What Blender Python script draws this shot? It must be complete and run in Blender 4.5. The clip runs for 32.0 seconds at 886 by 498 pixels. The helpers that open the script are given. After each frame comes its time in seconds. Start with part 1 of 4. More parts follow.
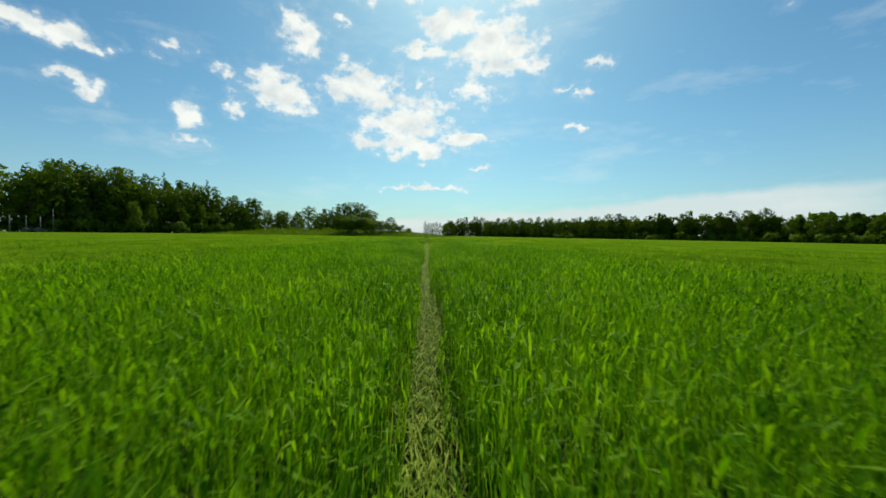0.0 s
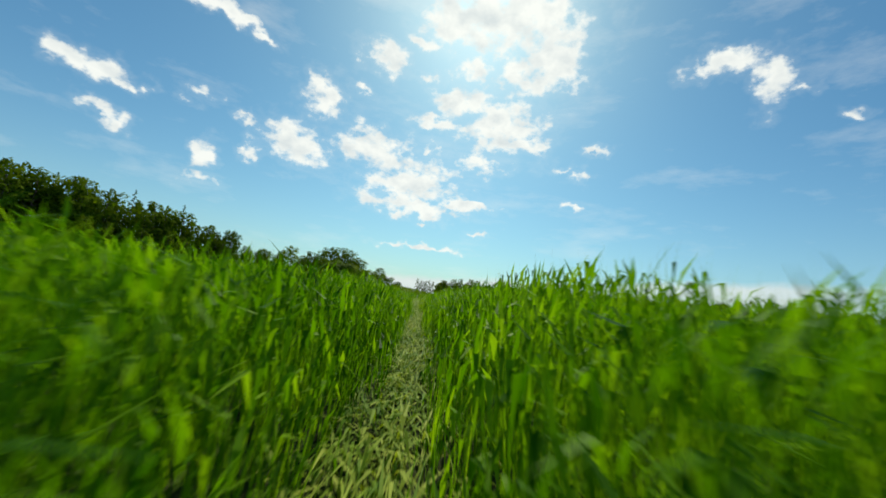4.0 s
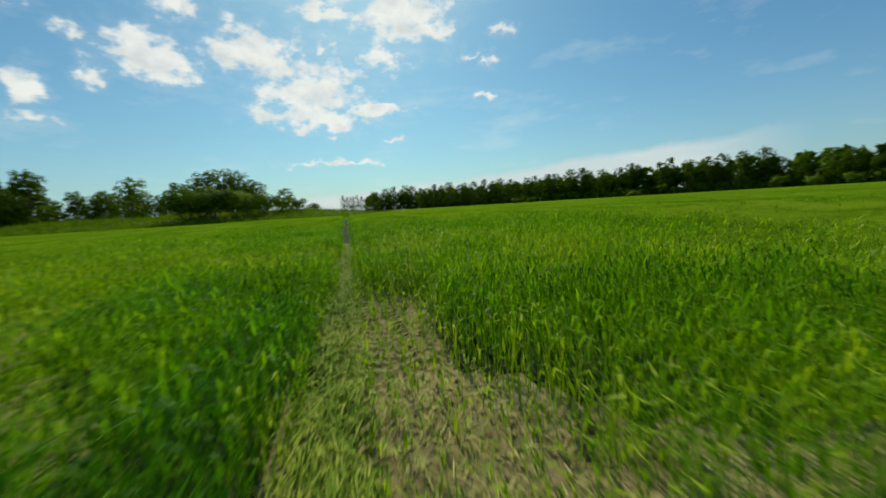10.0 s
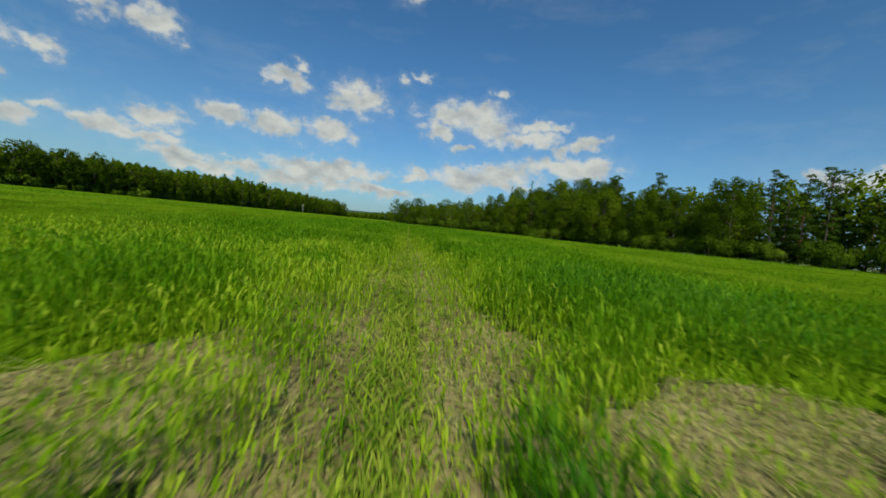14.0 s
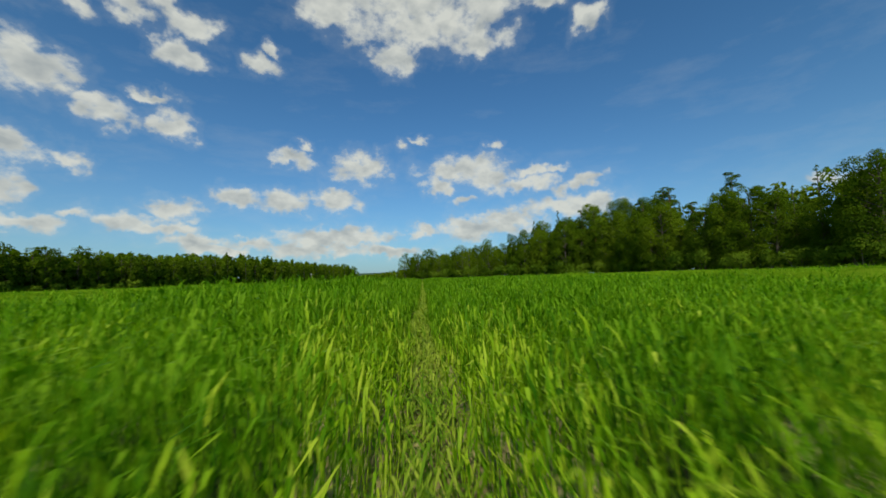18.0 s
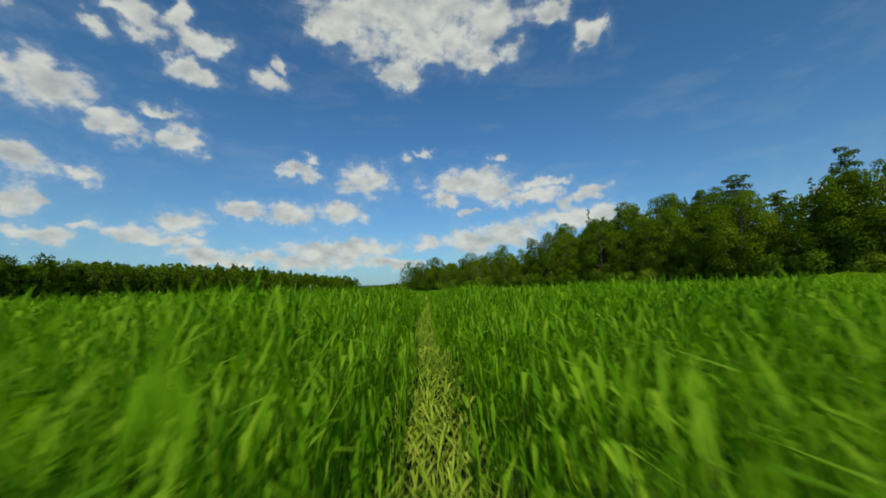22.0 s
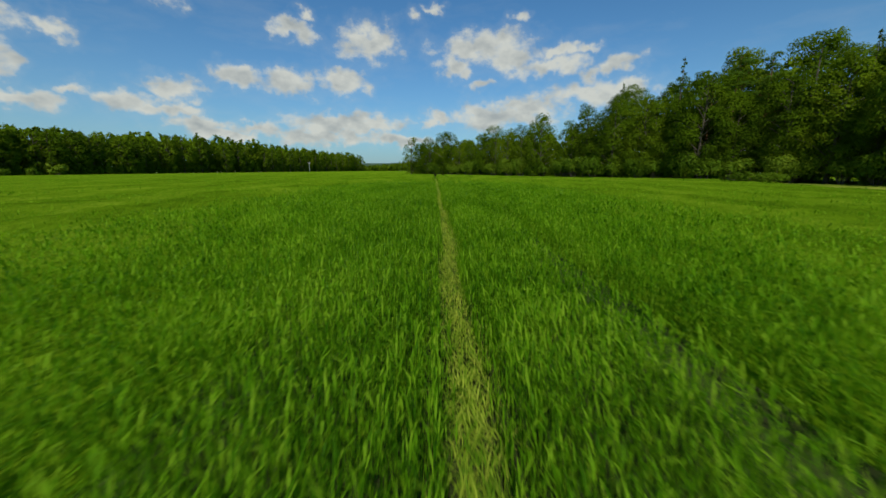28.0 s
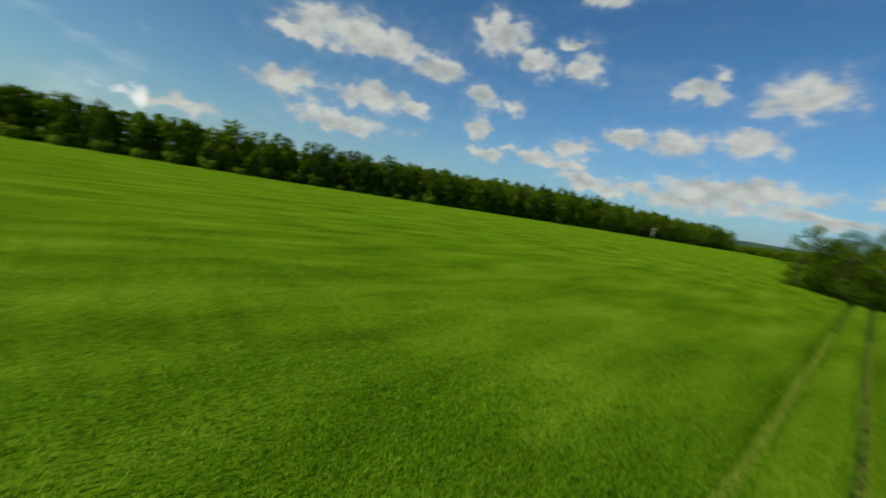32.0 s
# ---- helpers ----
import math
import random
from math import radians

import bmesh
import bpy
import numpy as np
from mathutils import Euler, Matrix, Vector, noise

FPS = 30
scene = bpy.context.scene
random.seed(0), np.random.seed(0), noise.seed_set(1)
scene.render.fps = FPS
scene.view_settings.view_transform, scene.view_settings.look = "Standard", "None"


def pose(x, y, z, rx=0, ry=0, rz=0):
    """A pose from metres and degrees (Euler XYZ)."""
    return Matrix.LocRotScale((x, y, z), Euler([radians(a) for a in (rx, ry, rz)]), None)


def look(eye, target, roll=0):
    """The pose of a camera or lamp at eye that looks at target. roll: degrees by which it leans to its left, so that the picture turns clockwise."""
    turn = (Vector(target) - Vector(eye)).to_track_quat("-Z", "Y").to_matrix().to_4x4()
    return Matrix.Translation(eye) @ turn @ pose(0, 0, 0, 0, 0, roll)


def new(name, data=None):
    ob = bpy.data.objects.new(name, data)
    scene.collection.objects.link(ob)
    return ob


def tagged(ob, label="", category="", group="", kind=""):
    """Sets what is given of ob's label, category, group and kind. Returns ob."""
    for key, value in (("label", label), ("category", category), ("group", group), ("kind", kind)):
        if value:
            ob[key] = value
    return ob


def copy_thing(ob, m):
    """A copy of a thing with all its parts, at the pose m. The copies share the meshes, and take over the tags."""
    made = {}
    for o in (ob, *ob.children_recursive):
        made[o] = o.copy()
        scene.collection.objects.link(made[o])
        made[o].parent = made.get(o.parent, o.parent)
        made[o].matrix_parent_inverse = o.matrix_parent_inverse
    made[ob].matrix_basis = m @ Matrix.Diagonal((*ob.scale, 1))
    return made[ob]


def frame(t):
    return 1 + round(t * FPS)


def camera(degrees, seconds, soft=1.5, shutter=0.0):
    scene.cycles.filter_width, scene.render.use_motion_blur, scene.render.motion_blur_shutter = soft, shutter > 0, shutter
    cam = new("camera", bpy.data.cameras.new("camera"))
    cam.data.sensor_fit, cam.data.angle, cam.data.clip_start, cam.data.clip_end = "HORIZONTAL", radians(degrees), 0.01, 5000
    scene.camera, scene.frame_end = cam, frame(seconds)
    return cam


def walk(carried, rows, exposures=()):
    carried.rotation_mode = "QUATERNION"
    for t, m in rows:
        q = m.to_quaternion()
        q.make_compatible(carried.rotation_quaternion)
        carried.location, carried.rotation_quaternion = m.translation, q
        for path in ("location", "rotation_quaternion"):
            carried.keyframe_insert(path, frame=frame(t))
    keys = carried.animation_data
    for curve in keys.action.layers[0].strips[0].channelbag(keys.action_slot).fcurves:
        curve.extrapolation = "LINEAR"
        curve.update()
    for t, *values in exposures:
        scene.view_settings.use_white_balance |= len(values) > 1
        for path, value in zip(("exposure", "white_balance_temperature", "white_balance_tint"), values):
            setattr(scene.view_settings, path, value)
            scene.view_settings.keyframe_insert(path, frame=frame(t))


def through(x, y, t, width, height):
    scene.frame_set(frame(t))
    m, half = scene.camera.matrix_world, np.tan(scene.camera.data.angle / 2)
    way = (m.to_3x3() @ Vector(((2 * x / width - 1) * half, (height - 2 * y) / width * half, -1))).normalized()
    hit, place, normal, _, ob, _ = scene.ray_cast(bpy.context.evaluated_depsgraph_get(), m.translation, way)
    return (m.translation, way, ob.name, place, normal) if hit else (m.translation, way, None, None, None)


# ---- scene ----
cam = camera(101.5, 32.0, soft=1.6, shutter=0.2)
PATH = [  # seconds, x, y, z, rx, ry, rz
    (0, 0.00, 0.00, 1.50, 87.74, -0.87, -2.58),
    (0.5, 0.00, 1.75, 1.30, 89.22, 0.29, -3.36),
    (1, 0.00, 3.60, 1.05, 92.15, -4.15, -2.70),
    (1.5, 0.00, 5.41, 0.82, 95.30, -1.81, -3.44),
    (2, 0.00, 7.20, 0.72, 96.09, 0.56, -4.12),
    (2.5, 0.00, 9.00, 0.71, 96.56, -1.69, -4.13),
    (3, 0.00, 10.80, 0.70, 97.11, -3.31, -3.84),
    (3.5, 0.00, 12.58, 0.69, 97.45, 1.31, -4.88),
    (4, 0.00, 14.40, 0.68, 97.52, -7.03, -4.01),
    (4.5, 0.00, 16.40, 0.95, 95.05, -8.94, -3.83),
    (5.5, 0.00, 22.09, 1.25, 86.00, -8.20, -3.60),
    (6.5, 0.00, 28.10, 1.25, 79.53, -8.30, -3.18),
    (7, 0.00, 30.60, 1.25, 79.92, 4.38, -9.49),
    (7.5, 0.00, 33.13, 1.25, 80.54, -2.08, -6.85),
    (8, 0.00, 35.70, 1.25, 80.88, -7.78, -3.34),
    (8.5, 0.00, 38.34, 1.25, 80.74, -6.53, -1.30),
    (9, 0.00, 41.00, 1.25, 80.78, -5.55, -1.59),
    (9.5, 0.03, 43.60, 1.26, 80.83, -0.49, -4.10),
    (10, 0.10, 46.25, 1.30, 83.20, 3.49, -14.95),
    (10.25, 0.16, 47.75, 1.34, 84.00, 4.20, -26.50),
    (10.5, 0.23, 49.30, 1.40, 86.00, 6.20, -38.50),
    (10.7, 0.29, 50.55, 1.45, 87.80, 6.00, -51.00),
    (10.9, 0.34, 51.70, 1.49, 88.60, 6.00, -70.00),
    (11, 0.35, 52.20, 1.50, 88.80, 6.10, -81.50),
    (11.1, 0.36, 52.68, 1.51, 88.60, 6.40, -93.00),
    (11.2, 0.37, 53.14, 1.52, 88.00, 6.90, -104.50),
    (11.3, 0.37, 53.58, 1.53, 87.00, 7.20, -116.00),
    (11.4, 0.38, 54.00, 1.54, 86.00, 7.60, -127.50),
    (11.5, 0.39, 54.38, 1.55, 85.20, 8.20, -139.00),
    (11.6, 0.39, 54.72, 1.56, 84.60, 8.60, -150.30),
    (11.7, 0.39, 55.02, 1.56, 84.40, 9.00, -161.30),
    (11.8, 0.40, 55.28, 1.57, 84.20, 9.30, -172.00),
    (11.9, 0.40, 55.50, 1.58, 84.10, 9.40, -182.50),
    (12, 0.40, 55.66, 1.59, 84.10, 9.40, -192.50),
    (12.1, 0.40, 55.76, 1.59, 83.70, 9.30, -199.40),
    (12.2, 0.39, 55.78, 1.59, 83.40, 9.10, -202.40),
    (12.5, 0.33, 55.30, 1.60, 82.78, 8.50, -204.19),
    (13, 0.20, 53.50, 1.55, 85.22, 6.50, -202.69),
    (13.5, 0.00, 50.80, 1.30, 86.04, -4.24, -187.75),
    (14, 0.00, 47.80, 1.23, 86.35, -5.66, -185.29),
    (14.5, 0.00, 45.10, 1.18, 87.86, 2.55, -187.58),
    (15, 0.00, 42.75, 1.13, 90.23, -0.11, -185.42),
    (15.5, 0.00, 40.50, 1.10, 90.88, -5.91, -181.56),
    (17.5, 0.00, 31.95, 1.00, 94.02, -0.11, -182.73),
    (18, 0.00, 29.75, 0.92, 94.49, 1.82, -183.28),
    (18.5, 0.00, 27.53, 0.80, 94.67, 2.92, -183.26),
    (19, 0.00, 25.28, 0.76, 95.46, -4.39, -182.01),
    (19.5, 0.00, 23.04, 0.75, 96.18, 1.41, -183.50),
    (20, 0.00, 20.80, 0.74, 96.06, 6.94, -186.99),
    (20.5, 0.00, 18.75, 0.76, 96.26, -1.88, -183.84),
    (21, 0.00, 16.70, 0.80, 96.25, -0.79, -181.60),
    (21.5, 0.00, 14.65, 0.83, 96.38, 2.11, -182.55),
    (22, 0.00, 12.60, 0.84, 96.45, 1.71, -182.60),
    (22.5, 0.00, 10.53, 0.80, 96.29, 0.55, -182.84),
    (23, 0.00, 8.43, 0.70, 95.94, 1.98, -183.25),
    (23.5, 0.00, 6.38, 0.58, 96.10, -0.84, -183.13),
    (24, 0.00, 4.40, 0.56, 95.74, 8.11, -190.71),
    (24.5, -0.25, 2.60, 1.50, 95.73, 0.30, -188.46),
    (25, -0.50, 0.80, 3.00, 87.69, -1.05, -180.28),
    (25.5, -0.20, -0.80, 4.00, 67.50, -1.00, -179.38),
    (26, 0.22, -2.00, 4.40, 63.60, -0.60, -181.98),
    (26.5, 0.38, -3.20, 4.10, 68.30, 0.20, -182.28),
    (27.5, 0.32, -7.50, 2.60, 74.50, 1.00, -181.48),
    (28.5, 0.22, -14.00, 1.50, 81.12, -0.62, -181.36),
    (29, -0.06, -18.00, 1.25, 83.57, 0.96, -182.19),
    (29.5, -0.05, -22.00, 1.10, 85.20, -0.62, -181.32),
    (30, 0.02, -26.00, 0.75, 87.77, 4.61, -183.62),
    (30.5, -0.15, -30.03, 1.50, 89.85, 3.99, -183.36),
    (31, -0.50, -34.00, 3.20, 85.12, 1.19, -181.98),
    (31.5, -0.90, -37.80, 4.60, 83.99, -2.47, -175.05),
    (31.6, -0.93, -38.48, 4.88, 83.80, -3.20, -169.68),
    (31.7, -0.95, -39.12, 5.16, 83.40, -4.60, -158.68),
    (31.8, -0.97, -39.75, 5.44, 82.80, -6.40, -148.08),
    (31.9, -0.98, -40.37, 5.72, 82.10, -8.20, -138.18),
    (32, -1.00, -41.00, 6.00, 81.30, -10.20, -128.98),
]
walk(cam, [(t, pose(*p)) for t, *p in PATH],
     exposures=[(t, stops, 6750, 6) for t, stops in ((0, -0.17), (4.5, -0.15), (7, -0.22), (9.2, -0.18), (10.0, -0.32), (10.7, 0.0), (11.4, 0.08), (12.1, -0.28), (15, -0.27),
                                                    (18, -0.2), (22.5, -0.22), (24, -0.4), (25, -0.3), (26.2, -0.34), (28.5, -0.28), (31.2, -0.28), (31.8, -0.34), (32, -0.35))])

# ---- light -------------------------------------------------------------
SUN_EL, SUN_AZ = 44.0, 5.0          # degrees; azimuth clockwise from +y
sun = new("sun", bpy.data.lights.new("sun", "SUN"))
sun.data.energy, sun.data.angle, sun.data.color = 4.2, radians(0.6), (1.0, 0.95, 0.86)
sun.matrix_world = look((0, 0, 0), (-math.sin(radians(SUN_AZ)) * math.cos(radians(SUN_EL)),
                                    -math.cos(radians(SUN_AZ)) * math.cos(radians(SUN_EL)),
                                    -math.sin(radians(SUN_EL))))


class Nodes:
    """Short hand for a node tree."""

    def __init__(self, tree):
        self.tree = tree
        tree.nodes.clear()

    def add(self, kind, **inputs):
        n = self.tree.nodes.new(kind)
        for key, value in inputs.items():
            self.put(n, key, value)
        return n

    def put(self, n, key, value):
        key = int(key[1:]) if key[0] == "i" and key[1:].isdigit() else key.replace("_", " ")
        if isinstance(value, bpy.types.NodeSocket):
            self.tree.links.new(value, n.inputs[key])
        else:
            n.inputs[key].default_value = value

    def math(self, op, a, b=0.0, c=None, clamp=False):
        n = self.add("ShaderNodeMath", i0=a, i1=b)
        if c is not None:
            self.put(n, "i2", c)
        n.operation, n.use_clamp = op, clamp
        return n.outputs[0]

    def vec(self, op, a, b=None, c=None):
        n = self.add("ShaderNodeVectorMath", i0=a)
        n.operation = op
        if b is not None:
            self.put(n, "i1", b)
        if c is not None:
            self.put(n, "i2", c)
        return n.outputs["Value" if op in ("LENGTH", "DISTANCE") else "Vector"]

    def noise(self, vector, scale, detail=2.0, rough=0.5):
        n = self.add("ShaderNodeTexNoise", Scale=scale, Detail=detail, Roughness=rough)
        if vector is not None:
            self.put(n, "Vector", vector)
        return n

    def ramp(self, fac, stops):
        n = self.add("ShaderNodeValToRGB", i0=fac)
        el = n.color_ramp.elements
        while len(el) < len(stops):
            el.new(0.5)
        for e, (p, c) in zip(el, stops):
            e.position, e.color = p, (*c, 1) if len(c) == 3 else c
        return n.outputs[0]

    def mix(self, fac, a, b, mode="MIX"):
        n = self.tree.nodes.new("ShaderNodeMix")
        n.data_type, n.blend_type = "RGBA", mode
        for key, v in ((0, fac), (6, a), (7, b)):
            if isinstance(v, bpy.types.NodeSocket):
                self.tree.links.new(v, n.inputs[key])
            else:
                n.inputs[key].default_value = v if key == 0 or len(v) == 4 else (*v, 1)
        return n.outputs[2]


# Clouds: azimuth, elevation, half width, half height in degrees.
CLOUDS_SUN_SIDE_A = [
    (-0.5, 7.2, 5.4, 0.4),
    (8.3, 10.6, 1.3, 0.4), (-0.8, 11.1, 1.3, 0.4), (-31.9, 11.5, 1.8, 0.7), (-2.8, 13.4, 7.2, 1.2),
    (6.3, 14.6, 4.1, 0.7), (-32, 14.8, 1.2, 1.7), (-41.6, 15.3, 1.4, 1), (22.9, 15.7, 1.8, 0.6), (-5.7, 16.2, 3.6, 2.1), (-44, 16.3, 1.5, 0.6),
    (-27.7, 16.4, 1.2, 1), (-3.1, 17.3, 6.8, 3), (-21.3, 19.3, 4.6, 2.5), (22.9, 19.4, 1.7, 0.6),
]
CLOUDS_SUN_SIDE_B = [
    (-41.1, 19.7, 1.2, 0.6), (-43.1, 20.1, 1.8, 0.9), (-45.8, 20.2, 1.8, 1.2), (-39.2, 20.4, 1, 0.9),
    (-28.5, 20.7, 1.5, 0.7), (6.8, 21, 3.7, 1.5), (-9.7, 21, 5.4, 2.9), (20.7, 21, 1.5, 0.5), (-34.8, 21.6, 1.4, 0.8), (-1.6, 22.1, 1.4, 1),
    (25.7, 23.6, 1.8, 0.5), (52.6, 24.3, 1, 0.5), (14.9, 24.7, 3.2, 1.2), (-0, 26.1, 3.7, 0.8), (-18.1, 26.5, 2.4, 2.3),
    (10.3, 26.7, 6.5, 3.2), (48.9, 28.1, 1.2, 0.7), (-19.4, 28.6, 1.5, 0.7), (-13.3, 29.3, 1.6, 0.6),
]
CLOUDS_SUN_SIDE_C = [
    (3.5, 29.7, 4.3, 1.7), (45.7, 29.7, 1.9, 2.3), (-28.1, 30.6, 1.5, 0.6), (-31.1, 31.8, 2.6, 0.7), (-2.4, 31.9, 1.9, 0.7), (39.9, 32.2, 3.8, 1.2),
    (-34.5, 32.3, 3, 1), (-10.6, 33.4, 3.6, 1.7), (12.7, 33.8, 3.7, 1.8), (4.6, 34.2, 2.9, 1.4), (18.1, 36.2, 4.5, 4),
    (-4.8, 36.3, 2.4, 0.8), (-0.3, 39.6, 3.9, 2.5), (9.4, 40.5, 11.5, 3.7),
]
CLOUDS_FAR_SIDE_A = [
    (-127.2, 8.4, 2.6, 1.1), (-129.1, 9.2, 1.5, 1.1), (-123.6, 9.3, 3.1, 1.5), (-115.7, 9.7, 5.3, 1.9), (-109.5, 11.7, 3.1, 2.1), (-107.3, 12.9, 1.8, 2),
    (175.2, 4.2, 5.3, 0.7), (163.4, 4.7, 8.7, 1), (151.7, 4.7, 4, 0.6), (155.1, 5.5, 3.5, 0.8), (148.5, 5.8, 3.7, 0.9), (165, 6.4, 6.5, 1.5),
    (170, 6.8, 5.1, 1.2), (144.9, 7.1, 4, 0.8), (133.9, 7.3, 2.8, 0.8), (-179.3, 7.4, 2.2, 1.1), (-169.5, 7.5, 7, 1.8), (142.1, 8, 3.1, 1),
    (137.7, 8.3, 1.1, 0.5), (-165, 8.9, 5.2, 1.6), (147.1, 9.8, 3.3, 1.1), (-154.2, 10.2, 4.6, 1.5),
]
CLOUDS_FAR_SIDE_B = [
    (-159, 10.2, 4.9, 1.5), (132.4, 10.4, 1.5, 1.7), (159.4, 11.5, 4.2, 1.3), (153.6, 11.8, 2.8, 1.1), (-172.8, 11.9, 2, 0.8),
    (166.7, 12.1, 3.2, 1.7), (-158, 12.6, 1.6, 1), (-154.7, 13.6, 2.7, 1), (136.9, 13.9, 1.9, 1.1),
    (-163.8, 14, 5.2, 1.2), (-176.4, 14.4, 2.9, 1.2), (132.7, 14.8, 2.3, 1.6), (-169, 15.3, 3.1, 1.7), (-159, 15.6, 2.1, 0.5),
    (-162.8, 15.7, 2.6, 0.8), (-172.6, 16.9, 6.8, 1.7), (171, 17, 3.7, 1.9),
]
CLOUDS_FAR_SIDE_C = [
    (160.9, 17.5, 2.4, 1.1), (162.9, 19.6, 1.5, 0.7), (139.7, 19.9, 3, 1.4), (146.1, 20, 2.3, 1.5),
    (-167.9, 20.1, 1.4, 0.7), (177, 20.6, 1.4, 0.8), (137.7, 21.2, 1.9, 0.7), (-180, 21.4, 1.2, 0.5),
    (136, 22.1, 1.3, 1), (133.5, 22.7, 3.3, 2.1), (131.3, 23, 1.1, 1.6), (143.9, 23.2, 2.6, 0.6),
    (148.7, 27.6, 2.3, 0.9), (146.4, 28.6, 2.2, 1.2), (156.5, 29.3, 2.1, 1.1), (136.9, 30.2, 1.4, 1),
]
CLOUDS_FAR_SIDE_D = [
    (142.6, 31.2, 2, 0.9), (158, 31.2, 1.6, 0.8), (147.5, 31.5, 3.5, 1.5), (140.9, 32, 2.2, 1.4), (139, 32.4, 1.5, 0.8), (175.9, 32.7, 3.3, 2.1),
    (145.5, 33.3, 1.2, 1.4), (-169.7, 34, 4.7, 1.7), (-152.8, 34.1, 2.2, 1.4), (-179.2, 35.8, 11.4, 2.4), (-158.4, 37.4, 2.6, 1.1), (166.8, 37.7, 5.4, 1.9),
    (-167.5, 38.1, 5.2, 1.9), (-180, 39.7, 16.9, 2.8), (-179.7, 44.4, 18.1, 3.3),
]
CLOUDS_EAST = [
    (64.2, 26, 2.6, 1.4), (67.7, 24.7, 1.5, 0.5), (70.4, 20.6, 1.3, 0.5), (77.7, 4.9, 1.4, 0.4), (92.4, 5, 4.2, 0.8), (93.7, 20.4, 3.2, 1),
    (104.6, 10.9, 4, 1.5), (105, 32.2, 2.6, 0.5), (105.4, 17.1, 3.9, 1), (106.3, 23.5, 3.1, 0.8), (112.2, 7.8, 6.9, 1.4), (113.6, 19.1, 9.3, 2.3),
    (114.9, 28.2, 5, 0.6), (116.2, 11.9, 5.9, 1.5), (122.4, 11.4, 2.7, 1), (122.5, 28.9, 7.8, 1.1), (125.1, 17.5, 3.5, 1.7),
]

world = bpy.data.worlds.new("sky")
scene.world = world
world.use_nodes = True
world.cycles.sampling_method, world.cycles.sample_map_resolution = "MANUAL", 512
N = Nodes(world.node_tree)
sky = N.add("ShaderNodeTexSky")
sky.sky_type, sky.sun_disc = "NISHITA", False
sky.sun_elevation, sky.sun_rotation = radians(SUN_EL), radians(SUN_AZ)
sky.air_density, sky.dust_density, sky.ozone_density, sky.altitude = 1.0, 1.0, 1.2, 100
SKY = 0.1
way = N.add("ShaderNodeTexCoord").outputs["Generated"]
axes = N.add("ShaderNodeSeparateXYZ", i0=way)
elev = N.math("MULTIPLY", N.math("ARCSINE", axes.outputs[2]), 57.2958)
fluff = N.noise(N.vec("MULTIPLY", way, (1.0, 1.0, 1.5)), 20.0, 10.0, 0.58)
drift = N.noise(way, 9.0, 4.0, 0.6)
eddy = N.noise(way, 26.0, 3.0, 0.5)
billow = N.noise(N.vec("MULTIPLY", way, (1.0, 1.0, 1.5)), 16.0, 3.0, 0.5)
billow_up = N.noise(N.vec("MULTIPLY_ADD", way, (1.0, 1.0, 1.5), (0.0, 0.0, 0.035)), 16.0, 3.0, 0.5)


cirrus = N.noise(N.vec("MULTIPLY", way, (1.0, 1.6, 4.0)), 3.2, 8.0, 0.62)
veil = N.add("ShaderNodeMapRange", Value=cirrus.outputs[0], From_Min=0.52, From_Max=0.8, To_Max=0.3)


def cloud_side(sign, blobs):
    """Cloud cover over one half of the sky, and a raised copy of it towards the light."""
    az = N.math("MULTIPLY", N.math("ARCTAN2", N.math("MULTIPLY", axes.outputs[0], sign), N.math("MULTIPLY", axes.outputs[1], sign)), 57.2958)
    flat = N.add("ShaderNodeCombineXYZ", i0=az, i1=elev, i2=0.0).outputs[0]
    warp = N.vec("MULTIPLY", N.vec("SUBTRACT", drift.outputs["Color"], (0.5, 0.5, 0.5)), (3.6, 1.8, 0.0))
    curl = N.vec("MULTIPLY", N.vec("SUBTRACT", eddy.outputs["Color"], (0.5, 0.5, 0.5)), (5.0, 3.4, 0.0))
    at = N.vec("ADD", N.vec("ADD", flat, warp), curl)
    total = None
    for a, e, w, h in blobs:
        a = a if sign > 0 else (a + 360) % 360 - 180
        small = max(0.0, 1.0 - w * h / 2.2)         # small clouds are thin wisps
        w, h = max(w, 0.5) * (1.25 + 0.35 * small), max(h, 0.35) * (1.3 + 0.35 * small)
        d = N.vec("LENGTH", N.vec("MULTIPLY_ADD", at, (1 / w, 1 / h, 0), (-a / w, -e / h, 0)))
        d = N.math("ADD", d, 0.5 * small) if small else d
        total = d if total is None else N.math("SMOOTH_MIN", total, d, 0.25)
    body = N.math("MINIMUM", N.math("SUBTRACT", 1.0, total), 0.75 if sign > 0 else 1.3)
    return N.math("MULTIPLY_ADD", N.math("SUBTRACT", fluff.outputs[0], 0.5), 2.8 if sign > 0 else 1.9, body)


